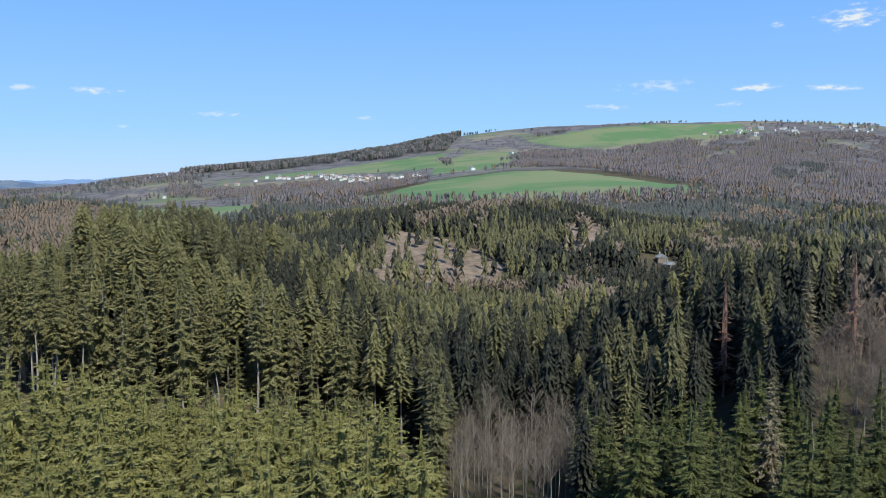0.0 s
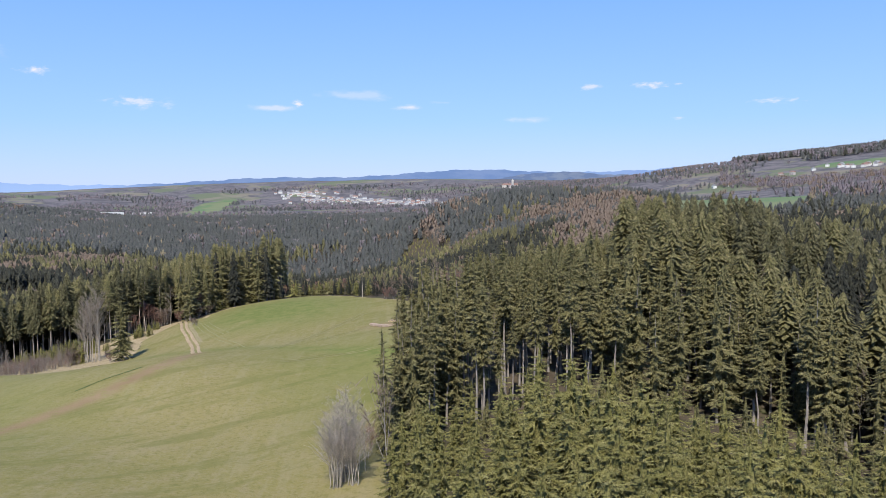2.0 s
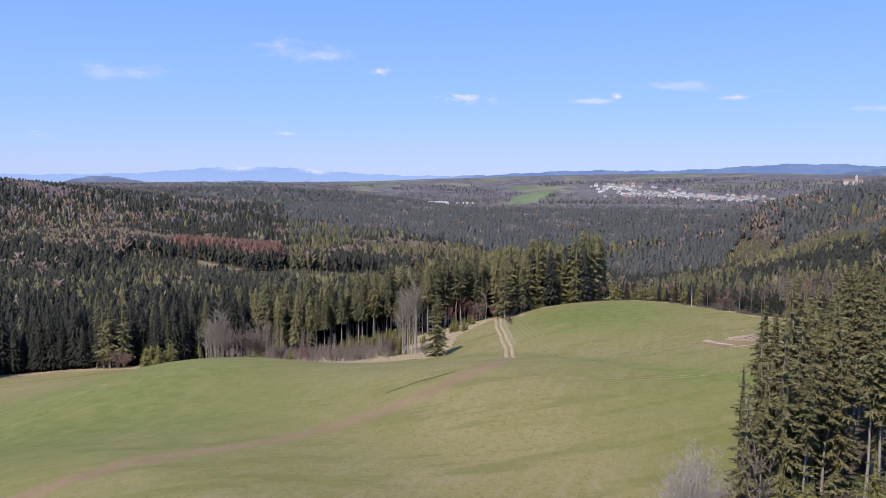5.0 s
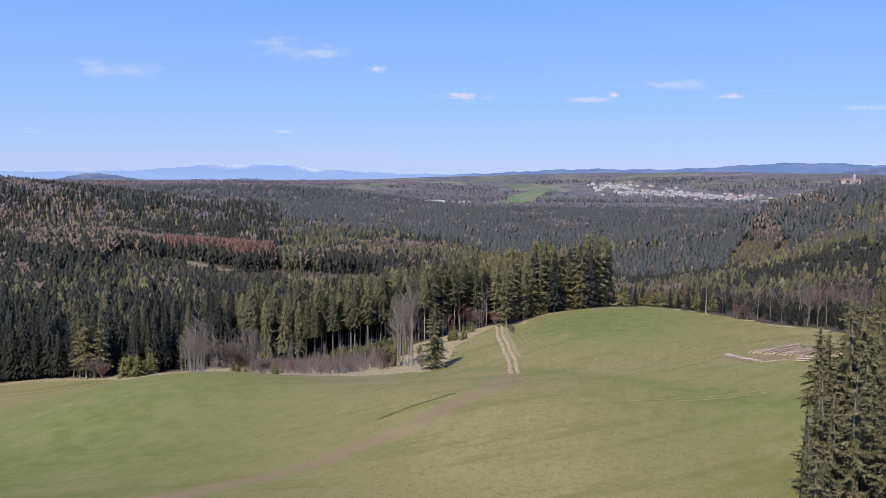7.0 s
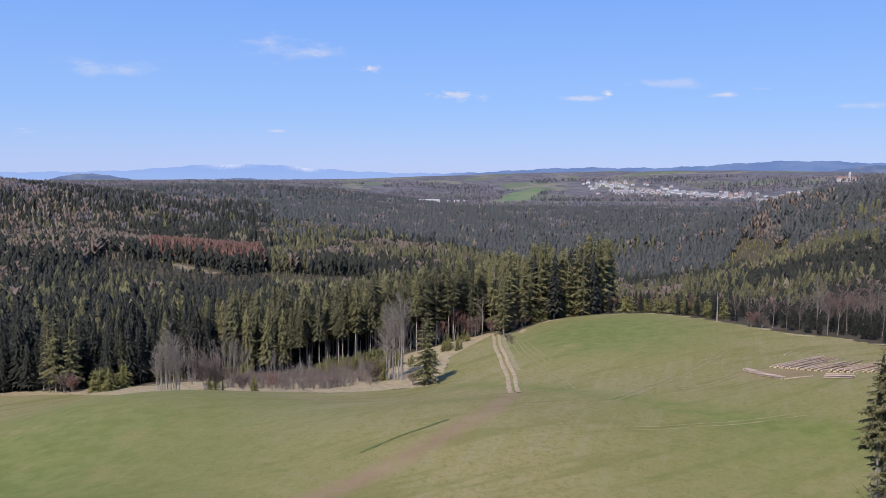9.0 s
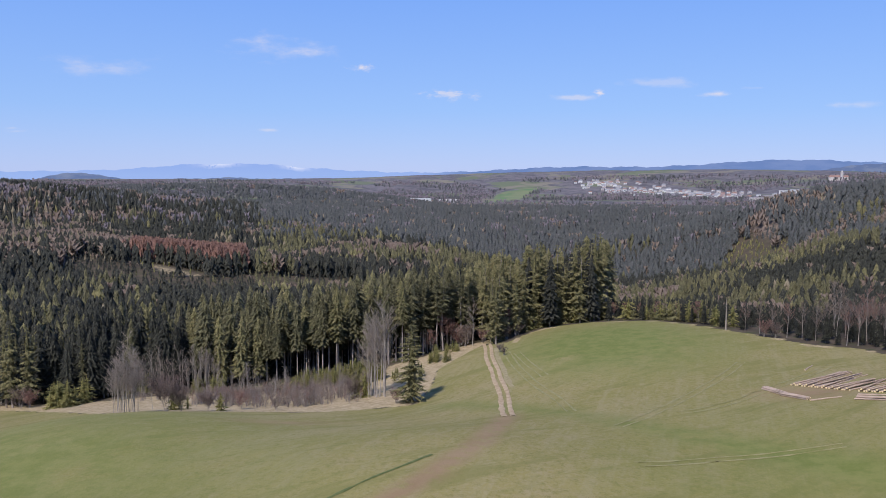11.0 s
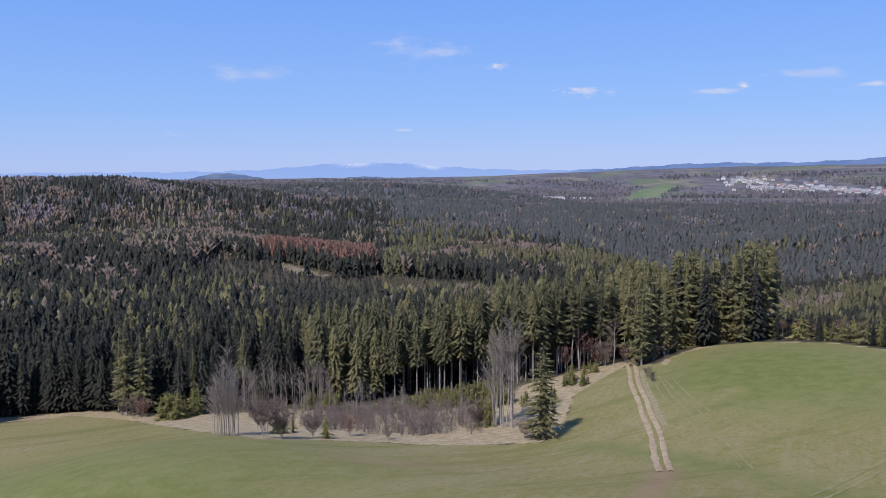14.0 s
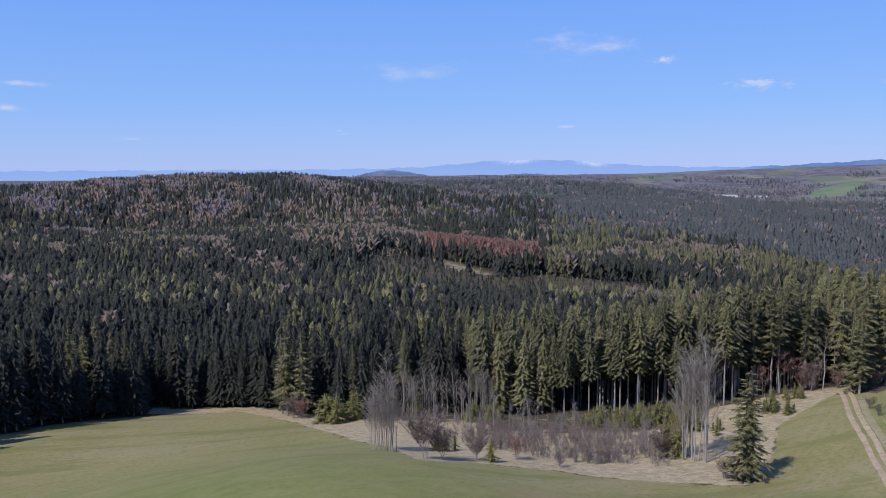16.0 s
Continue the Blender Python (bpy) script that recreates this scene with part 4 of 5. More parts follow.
def kind_of(x, y, rng):
    """What grows at each spot: a patchwork of spruce with larch and leafless woods."""
    d = np.hypot(x, y - 40)
    mix = sway(x, y, 75, 2) + 0.5 * sway(x, y, 28, 4) + 0.35 * sway(x, y, 11, 6)
    roll = rng.random(len(x))
    kind = np.where(roll < 0.86, "spruce", "tall").astype(object)
    b = np.degrees(np.arctan2(x, y))
    kind[(sway(x, y, 55, 11) + 0.4 * sway(x, y, 19, 3) + 0.25 * rng.normal(size=len(x)) > 0.15)] = "fir"
    kind[(d > 340) & (sway(x, y, 90, 13) + 0.25 * rng.normal(size=len(x)) > 0.25)] = "fir"
    leafy = (mix > 0.62 + 0.45 * (d < 340) + 0.25 * ((d > 850) & (b > -14))) | (roll > 0.98)
    kind[leafy & (roll > 0.12)] = "bare"
    kind[(mix < -1.15) & (roll > 0.3) & (d > 300)] = "larch"
    # hillside east of the valley is mostly leafless above the spruce belt
    east = (b > 45) & (d > 900)
    kind[east & (roll < 0.8) & (mix > -0.7)] = "bare"
    kind[(d > 1700) & (b > 0) & (roll < 0.55)] = "bare"
    # beyond 850 m most leafless trees get the twig colour that holds the haze
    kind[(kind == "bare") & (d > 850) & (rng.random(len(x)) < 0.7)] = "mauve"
    kind[(d > 430) & np.isin(kind, ("spruce", "tall")) & (sway(x, y, 60, 17) + 0.5 * rng.normal(size=len(x)) < 0.5)] = "dark"
    # in the valley and on the ridges behind it, conifers take the haze-tinted pine colour
    kind[(d > 560) & np.isin(kind, ("spruce", "fir", "tall", "dark")) & (sway(x, y, 120, 8) + 0.2 * rng.normal(size=len(x)) < np.clip((d - 760) / 240, -1.2, 1.2)) & ~((b + 5 * sway(x, y, 70, 31) + 2.5 * rng.normal(size=len(x)) < -14) & (d + 60 * rng.normal(size=len(x)) < 1000))] = "pine"
    kind[inside(LARCH_THICKET, x, y)] = "rust"
    kind[inside(GREEN_BRUSH, x, y)] = "young"
    slope = inside(LOW_SLOPE, x, y)
    kind[slope & np.isin(kind, ("tall", "spruce", "larch", "young"))] = "fir"
    kind[slope & (kind == "bare") & (rng.random(len(x)) < 0.75)] = "fir"
    kind[inside(LARCH_CLEARING, x, y)] = "young"
    kind[(x < -75) & (b < -12) & (d < 620) & (kind == "bare") & (rng.random(len(x)) < 0.75)] = "fir"
    wx, wy = x + 22 * sway(x, y, 26, 21), y + 22 * sway(x, y, 31, 23)
    ragged = sway(x, y, 24, 9) + 0.45 * rng.normal(size=len(x))
    kind[inside(LARCH_HILL, wx, wy) & (ragged > 0.5)] = "bare"
    kind[inside(LARCH_HILL, wx, wy) & (ragged < -0.85)] = "larch"
    kind[inside(BROWN_WOOD, wx, wy) & (ragged > 0.45)] = "bare"
    kind[inside(LARCH_BAND, wx, wy) & (ragged > 0.6)] = "bare"
    kind[inside(LARCH_BAND, wx, wy) & (ragged < -0.9)] = "larch"
    kind[inside(CASTLE_SLOPE, wx, wy) & (ragged > 0.3)] = "bare"
    kind[inside(WEST_STRIP, wx, wy) & (ragged > -0.5)] = "bare"
    near = (d < 330) & (roll < 0.75) & ~leafy & ~inside(LOW_SLOPE, x, y)
    kind[near] = "tall"
    kind[(x < 12) & (y > 200) & (d < 430) & np.isin(kind, ("tall", "spruce")) & (sway(x, y, 18, 5) + 0.6 * rng.normal(size=len(x)) < 0.45)] = "dark"
    kind[near & (x > 130) & (y < 74) & (roll < 0.62)] = "fir"
    kind[near & (x > 116) & (y < 74) & (roll < 0.30)] = "dark"
    kind[(x > 150) & (y < -12) & (d < 300) & (roll > 0.35)] = "bare"
    kind[(x < -75) & (b < -12) & (d < 1500) & np.isin(kind, ("spruce", "tall", "pine", "dark")) & (rng.random(len(x)) < 0.72)] = "fir"
    kind[(x > 132) & (y < 300) & (d < 640) & np.isin(kind, ("spruce", "tall")) & (rng.random(len(x)) < 0.88)] = "dark"
    kind[(x > 132) & (y < 120) & (d < 640) & (kind == "dark") & (sway(x, y, 21, 15) + 0.5 * rng.normal(size=len(x)) > -0.1)] = "fir"
    stand_near = (x > 24) & (x < 130) & (y > 56) & (y < 200)
    kind[stand_near & (kind == "fir")] = "tall"
    return kind


def build_forest():
    rng = np.random.default_rng(77)
    # the nearer woods
    x, y = scatter(1, 40, 330, -66, 106, 4.3)
    ok = ~open_land(x, y) & ((np.hypot(x, y - 20) < 170) | in_sight(x, y, 22))
    x, y = x[ok], y[ok]
    rim = away(MEADOW, x, y, True)
    kind = kind_of(x, y, rng)
    low = inside(LOW_SLOPE, x, y)
    rows = {"front": [], "deep": []}
    for k in range(len(x)):
        if kind[k] == "spruce" and x[k] < 84 and 78 < y[k] < 140:
            kind[k] = "tall"
        h = {"tall": 25, "spruce": 20, "young": 9, "larch": 19, "bare": 17, "mauve": 17, "rust": 12, "fir": 23, "pine": 20, "dark": 25}[kind[k]] * rng.uniform(0.68, 1.15)
        if low[k]:
            h *= 0.30
        elif x[k] > 60 and y[k] > 128 and math.atan2(x[k] + 10, y[k] + 40) < 0.585:
            h *= 0.62
        rows["deep"].append((kind[k], x[k], y[k], h, rng.uniform(0.85, 1.15), rim[k]))
    near_line = away([(0, -40), (0, 45)], x, y)
    order = {id(r): min(near_line[k] - 75, 3.0 * rim[k] + 6) for k, r in enumerate(rows["deep"])}
    front = sorted((r for r in rows["deep"] if r[0] in ("tall", "spruce", "dark") and r[3] > 12), key=lambda r: order[id(r)])[:298]
    chosen = {id(r) for r in front}
    for r in front:
        k = int(rng.integers(6))
        west = r[1] < 0 and r[2] > 200
        head = -2 < r[1] < 62 and r[2] > 276
        veiled = r[1] > 84 and r[2] < 118
        if veiled and rng.random() < 0.7:
            k = (1, 3, 3)[k % 3]
        corner = r[1] <= 84 and 78 < r[2] < 140
        if corner and rng.random() < 0.6:
            k = (0, 2, 4)[k % 3]
        kind_ = DARK if r[0] == "dark" else SKIRTED if head or rng.random() < (0.45 if veiled else 0.35 if r[0] == "spruce" else 0.04) else TALL
        if corner and r[1] < 42 and r[2] < 104:
            kind_ = SKIRTED
        slim = rng.uniform(0.72, 0.92) if corner or west else rng.uniform(0.9, 1.1)
        kind_.put(k, place(None, r[1], r[2], r[3] / 22 if kind_ is SKIRTED else r[3] / 25, rng.uniform(0, 6.28), slim))
    rest = [r for r in rows["deep"] if id(r) not in chosen]
    close = [r for r in rest if math.hypot(r[1], r[2] - 20) < (150 if r[1] < 60 else 212) or r[5] < (40 if r[1] < 60 else 14) or (-130 < r[1] < 45 and r[2] < 335)]
    stand("forest_stand", "dense spruce forest with bare grey trunks beside the meadow", [r[:5] for r in close if r[1] < 60], 0)
    stand("forest_stand", "dense spruce forest on a slope falling to a valley", [r[:5] for r in close if r[1] >= 60], 0)
    kept = {id(r) for r in close}
    depth = [r[:5] for r in rest if id(r) not in kept]
    # the middle distance
    x, y = scatter(2, 330, 520, -62, 108, 4.4)
    x2, y2 = scatter(4, 520, 900, -58, 102, 5.5)
    x, y = np.r_[x, x2], np.r_[y, y2]
    ok = ~open_land(x, y) & in_sight(x, y, 12)
    x, y = x[ok], y[ok]
    kind = kind_of(x, y, rng)
    sizes = {"tall": 17, "spruce": 14.5, "young": 4, "larch": 15, "bare": 14.5, "mauve": 14, "rust": 13, "fir": 14.5, "pine": 14.5, "dark": 16}
    low = np.where(inside(LOW_SLOPE, x, y) | inside(PLANTATION, x, y) | inside(CASTLE_SLOPE, x, y), 0.42, 1.0)
    for p in BARE[2:]:
        low = np.where(inside(p, x, y), 0.35, low)
    low = np.where(inside(PLANTATION, x, y), 0.30, low)
    for p in LOW_WOODS:
        low = np.where(inside(p, x, y), 0.5, low)
    for p in BARE[:1]:
        kind[inside(p, x, y) & (rng.random(len(x)) < 0.75)] = "dark"
    mid = [(kind[k], x[k], y[k], low[k] * sizes[kind[k]] * rng.uniform(0.8, 1.14), rng.uniform(1.1, 1.4)) for k in range(len(x))]
    bearing = lambda r: math.degrees(math.atan2(r[1], r[2] - 20))
    split = lambda r: math.hypot(r[1], r[2] - 20) < (420 if r[1] < 150 else 350)
    depth += [r for r in mid if split(r)]
    back = [r for r in mid if not split(r)]
    for lo, hi, label in ((-80, -12, "spruce forest with pale larches on a wooded hill"), (-12, 25, "dark spruce forest in a deep valley"), (25, 130, "spruce and leafless woods above a steep bank")):
        stand("forest_stand", label, [r for r in depth if lo <= bearing(r) < hi], 1)
        stand("forest_stand", label.replace("forest", "woods"), [r for r in back if lo <= bearing(r) < hi], 2)
    # the rusty thicket beside the larch clearing
    x, y = scatter(6, 500, 800, -40, 0, 3.0)
    ok = inside(LARCH_THICKET, x, y)
    stand("thicket_stand", "dense rusty-red thicket of leafless trees", [("rust", px, py, 19 * rng.uniform(0.75, 1.15), rng.uniform(0.7, 0.95)) for px, py in zip(x[ok], y[ok])], 1)
    # the far woods
    x, y = scatter(3, 900, 3900, -58, 98, 16.5)
    ok = ~open_land(x, y)
    d = np.hypot(x, y)
    ok &= (d > 1650) | (np.degrees(np.arctan2(x, y)) > 40)
    ok &= (sway(x, y, 330, 7) + 0.5 * sway(x, y, 120, 9) > np.clip((d - np.where(x < 300, 2500, 1800)) / 900, -2.0, 0.75) - 0.35) & ((d < 2500) | (x > 1500)) & ((d < 1500) | (rng.random(len(x)) < 0.7))
    ridge = away([(2409, 2344), (2800, 2190), (3193, 1999)], x, y)
    ok |= (ridge < 230 * (1 + 0.6 * sway(x, y, 70, 2))) & ~open_land(x, y)
    east = (np.degrees(np.arctan2(x, y)) > 40) & (d > 1150)
    ok &= ~east | (rng.random(len(x)) < 0.10)
    ok &= in_sight(x, y, 16, ((-10, -40), (-4, 85)))
    x, y = x[ok], y[ok]
    kind = kind_of(x, y, rng)
    kind[(away([(2409, 2344), (2800, 2190), (3193, 1999)], x, y) < 260) & (rng.random(len(x)) < 0.7)] = "fir"
    x4, y4 = scatter(7, 2400, 4050, -40, 42, 25.0)
    ok = (sway(x4, y4, 330, 7) + 0.6 * sway(x4, y4, 110, 9) > -0.12) & ~open_land(x4, y4) & (away([(660, 3721), (875, 3472), (1046, 2962)], x4, y4) > 150)
    ok &= in_sight(x4, y4, 16, ((-10, -40), (-4, 85)))
    x, y = np.r_[x, x4[ok]], np.r_[y, y4[ok]]
    kind = np.r_[kind, np.where(sway(x4, y4, 160, 4)[ok] + rng.normal(size=ok.sum()) * 0.4 > 0.1, "pine", "mauve").astype(object)]
    x5, y5 = scatter(8, 900, 1700, -52, 41, 8.8)
    ok = ~open_land(x5, y5) & in_sight(x5, y5, 14)
    x5, y5 = x5[ok], y5[ok]
    x, y, kind = np.r_[x, x5], np.r_[y, y5], np.r_[kind, kind_of(x5, y5, rng)]
    # leafless woods and pine belts of the eastern hillside
    for seed, poly, gap, names, odds in ((11, EAST_WOOD, 14.5, ("mauve", "bare", "pine"), (0.74, 0.15, 0.11)), (12, RIDGE_WOOD, 14.0, ("pine", "fir", "mauve"), (0.5, 0.25, 0.25)), (13, VILLAGE_WOOD, 13.0, ("mauve", "bare", "pine"), (0.7, 0.22, 0.08))):
        px, py = scatter(seed, 760, 3900, 25, 98, gap)
        ok = inside(poly, px, py) & (sway(px, py, 150, seed) + 0.6 * sway(px, py, 50, 3) + 0.35 * sway(px, py, 23, 5) > -0.30) & ~open_land(px, py)
        ok &= in_sight(px, py, 14, ((-10, -40), (0, 20)))
        px, py = px[ok], py[ok]
        grown = rng.choice(names, len(px), p=odds).astype(object)
        grown[sway(px, py, 62, 19) + 0.5 * sway(px, py, 21, 7) > 1.0] = "pine"
        for patch in PINE_PATCHES:
            grown[inside(patch, px, py)] = "pine"
        x, y, kind = np.r_[x, px], np.r_[y, py], np.r_[kind, grown]
    for line in ([(3430, 1330), (3560, 1180), (3690, 1020)], [(3110, 1480), (3200, 1430), (3300, 1400)], [(2130, 1300), (2300, 1400), (2480, 1540)], [(2660, 1290), (2500, 1240), (2300, 1190)], [(3700, 760), (3800, 500), (3850, 240)]):
        for (ax, ay), (bx, by) in zip(line, line[1:]):
            for u in np.arange(0, 1, 0.045):
                if rng.random() < 0.75:
                    x, y, kind = np.r_[x, ax + (bx - ax) * u + rng.normal() * 9], np.r_[y, ay + (by - ay) * u + rng.normal() * 9], np.r_[kind, np.array([rng.choice(["mauve", "mauve", "pine"])], object)]
    crest = np.where(inside(RIDGE_WOOD, x, y), 1.7, 1.0)
    far = [(kind[k], x[k], y[k], crest[k] * sizes[kind[k]] * rng.uniform(0.85, 1.2), (1.15 if math.hypot(x[k], y[k]) < 1700 else 1.7) * rng.uniform(0.85, 1.15)) for k in range(len(x))]
    stand("forest_stand", "far mixed woods of spruce and leafless trees", far, 3)


build_forest()


def build_young_stand():
    rng = np.random.default_rng(5)
    g = np.arange(-80, 100, 4.7)
    x, y = np.meshgrid(g, g)
    x, y = x.ravel() + rng.uniform(-1.5, 1.5, x.size), y.ravel() + rng.uniform(-1.5, 1.5, x.size)
    ok = inside(YOUNG_STAND, x, y)
    for px, py in zip(x[ok], y[ok]):
        SAPLING.put(int(rng.integers(5)), place(None, px, py, rng.uniform(0.68, 1.25) * (1.0 - 0.40 * min(1.0, max(0.0, (py - px * 0.35 - 20) / 40)) * min(1.0, max(0.0, (56 - px) / 12))), rng.uniform(0, 6.28), rng.uniform(0.9, 1.15)))


build_young_stand()


# ======== single trees and shrubs ========
def singles():
    rng = np.random.default_rng(21)
    turn = lambda: rng.uniform(0, 6.28)
    birch = Species([bare_maker(100 + k, 18, 2.6, 7, "clump of leafless grey birches on the dry verge", "birch_clump", PALE_BARK, PALE_TWIGS, 16, 12, "birches of the verge", 0.035, 0.045) for k in range(2)])
    for k, (x, y, sc) in enumerate([(-68.5, 222, 1.0), (-66, 221, 0.95), (-70.5, 223, 0.8)]):
        birch.put(k, place(None, x, y, sc, turn()))
    ash = Species([bare_maker(110, 26, 3.2, 6, "tall leafless tree with pale forked stems", "ash_tree", PALE_BARK, PALE_TWIGS, 20, 12, "", 0.03, 0.04)])
    ash.put(0, place(None, -13.5, 235, 1.2, 0.6, 0.9))
    ash.put(0, place(None, -15.5, 238, 1.05, 2.2, 0.9))
    oak = Species([bare_maker(120, 7.0, 3.6, 4, "low spreading leafless oak on the dry verge", "oak_bush", BARK, MAUVE, 14, 24, "", 0.045, 0.16)])
    oak.put(0, place(None, -56, 212.5, 1.0, 1.0, 1.15))
    oak.put(0, place(None, -53.5, 214, 0.7, 2.0, 1.2))
    oak.put(0, place(None, -50, 221, 0.55, 3.0, 1.2))
    bush = Species([bare_maker(130 + k, 4.2, 1.8, 6, "low leafless brown bush on dry grass", "bush", BARK, (TWIGS, RUST, MAUVE)[k % 3], 8, 16, "bushes of the verge", 0.035, 0.12) for k in range(3)])
    for k, (x, y, sc) in enumerate([(-36, 225, 0.6), (-44.5, 228, 1.0), (-20, 238, 1.2), (-120, 276, 1.4), (-117, 275, 1.2), (-30, 240, 0.9), (-17.5, 241, 1.3), (-9, 223, 0.8), (16.5, 262, 0.55), (17.2, 256, 0.5), (83, 252, 1.0), (85.5, 250.5, 0.9), (20, 283, 0.9), (13, 287, 1.0), (24, 289, 0.8), (8, 288, 1.5), (6, 290, 1.3)]):
        bush.put(k, place(None, x, y, sc, turn(), 1.2))
    sapling = Species([bare_maker(140 + k, 12, 1.7, 2, "slender pale leafless birch saplings", "birch_sapling", PALE_BARK, PALE_TWIGS, 12, 9, "birch saplings of the verge", 0.03, 0.03) for k in range(3)])
    spots = [(-35, 222, 0.35)] + [(rng.uniform(-90, -60), rng.uniform(270, 283), rng.uniform(0.85, 1.25)) for _ in range(34)] + [(rng.uniform(-60, -48), rng.uniform(250, 266), rng.uniform(0.6, 0.9)) for _ in range(9)] + [(rng.uniform(-46, -22), rng.uniform(240, 262), rng.uniform(0.5, 0.75)) for _ in range(9)] + [(rng.uniform(-70, -55), rng.uniform(234, 252), rng.uniform(0.5, 0.85)) for _ in range(5)]
    for k, (x, y, sc) in enumerate(spots):
        sapling.put(k, place(None, x, y, sc, turn(), 0.8))
    thicket = Species([bare_maker(150 + k, 4.6, 0.8, 9, "dense reddish-grey thicket of leafless shoots", "thicket", BARK, (MAUVE, TWIGS, RUST)[k], 3, 6, "thickets of the verge", 0.035, 0.10) for k in range(3)])
    brake = [(-62, 246), (-50, 236), (-36, 231), (-18, 231), (-16, 242), (-24, 254), (-40, 258), (-62, 262)]
    done = 0
    while done < 300:
        x, y = rng.uniform(-62, -16), rng.uniform(231, 262)
        if inside(brake, np.array([x]), np.array([y]))[0]:
            thicket.put(int(rng.choice([0, 0, 1, 1, 2])), place(None, x, y, rng.uniform(0.45, 1.0), turn(), 1.25))
            done += 1
    back_row = [(-88, 262), (-62, 258), (-24, 254), (-16, 258), (-24, 280), (-60, 279), (-88, 280)]
    done = 0
    while done < 75:
        x, y = rng.uniform(-88, -16), rng.uniform(252, 280)
        if inside(back_row, np.array([x]), np.array([y]))[0]:
            thicket.put(int(rng.choice([0, 1])), place(None, x, y, rng.uniform(0.4, 0.8), turn(), 1.7))
            done += 1
    pine = Species([spruce_maker(160 + k, 0.02, "bushy yellow-green young pine on the dry verge", "young_pine", 5.5, 1.9, YOUNG, 9, 7, 3, "young pines of the verge", 0.5) for k in range(3)])
    groups = [(-104, 269, 5, 4, 22, 1.0, 1.5), (-91, 286, 5, 3, 8, 0.9, 1.2), (-64, 271, 5, 3, 14, 0.7, 1.1), (-34, 268, 7, 4, 24, 0.6, 1.0), (-22, 266, 4, 5, 14, 0.7, 1.1), (-18, 238, 2.0, 2.5, 4, 0.7, 1.2), (-17.5, 256, 3, 4, 8, 0.7, 1.1), (-3, 270, 3, 4, 6, 0.5, 0.9), (1, 266, 2.5, 3, 6, 0.4, 0.8), (4, 281, 3, 3, 8, 0.4, 0.7), (-60, 232, 3, 4, 4, 0.5, 0.8), (-47.5, 221, 0.8, 0.8, 2, 0.6, 0.8), (-8, 255, 4, 8, 10, 0.4, 0.8)]
    k = 0
    for gx, gy, wx, wy, count, lo, hi in groups:
        for _ in range(count):
            pine.put(k, place(None, gx + rng.uniform(-1, 1) * wx, gy + rng.uniform(-1, 1) * wy, rng.uniform(lo, hi), turn(), rng.uniform(0.9, 1.25)))
            k += 1
    rim = Species([spruce_maker(170 + k, 0.02, "low dark bushy conifer along the crest of the meadow", "young_pine", 5.5, 2.3, (SPRUCE, YOUNG)[k], 8, 7, 3, "young pines of the crest", 0.5) for k in range(2)])
    for k in range(44):
        t = rng.uniform(0, 1)
        x = 26 + 56 * t
        y = 293 + 12 * math.sin(t * 3.1) - 34 * t * t + rng.uniform(1, 9)
        rim.put(k, place(None, x, y, rng.uniform(0.6, 1.3), turn(), rng.uniform(0.9, 1.4)))
    bushy = Species([spruce_maker(175, 0.03, "single bushy spruce at the end of the dry verge", "spruce_tree", 18, 3.7, SPRUCE, 24, 8, 5, "", 0.42)])
    bushy.put(0, place(None, -5.5, 222, 1.0, 0.4))
    for x, y, sc in [(-125, 281, 1.18), (-119.5, 280, 1.1), (-129, 285, 1.1)]:
        SKIRTED.put(1, place(None, x, y, sc, turn(), 1.05))
    lone = Species([bare_maker(180, 15, 3.4, 1, "lone leafless birch with a white trunk beside the track", "birch_tree", PALE_BARK, TWIGS, 14, 16, "", 0.03)])
    lone.put(0, place(None, 10, 285, 1.0, 0.3))
    lone.put(0, place(None, 17.5, 286, 0.6, 1.3))
    rusty = Species([bare_maker(190 + k, 11, 3.2, 2, "reddish-brown tree keeping its withered leaves", "beech_tree", BARK, RUST, 12, 22, "withered beeches", 0.07) for k in range(2)])
    for k, (x, y, sc) in enumerate([(1, 291, 1.0), (4, 294, 0.9), (21, 291, 0.8), (58, 297, 0.5), (62, 294, 0.5), (66, 290, 0.55), (70, 284, 0.5), (55, 300, 0.5), (74, 277, 0.6), (-2, 288, 0.7)]):
        rusty.put(k, place(None, x, y, sc, turn()))
    grey = Species([bare_maker(200 + k, 14, 3.0, 1, "leafless brown-grey tree at the rim of the meadow", "bare_tree", BARK, (TWIGS, RUST, TWIGS, MAUVE)[k], 18, 22, "leafless trees of the rim", 0.035) for k in range(4)])
    spots = [(86, 254, 0.75), (89, 252, 0.85), (84, 257, 0.7), (92, 250, 0.8), (95, 249, 0.7), (82, 262, 0.6)] + [(rng.uniform(97, 122), rng.uniform(244, 262), rng.uniform(0.75, 1.1)) for _ in range(26)]
    for k, (x, y, sc) in enumerate(spots):
        grey.put(k, place(None, x, y, sc, turn(), 0.85))
    snag = new("tree_stump")
    tagged(snag, "tall broken pale trunk without branches on the crest", "dead tree")
    part("trunk", stem(rng, 9.0, 0.2, 8, 4, 0.015), PALE_BARK, snag)
    snag.matrix_basis = place(None, 77, 262.5)
    # the near rim of the forest
    clump = Species([bare_maker(210, 13, 2.6, 12, "dense clump of grey leafless birches at the forest edge", "birch_clump", PALE_BARK, BIRCH_TWIGS, 12, 9, "", 0.016, 0.085)])
    clump.put(0, place(None, 25.5, 79, 1.0, 0))
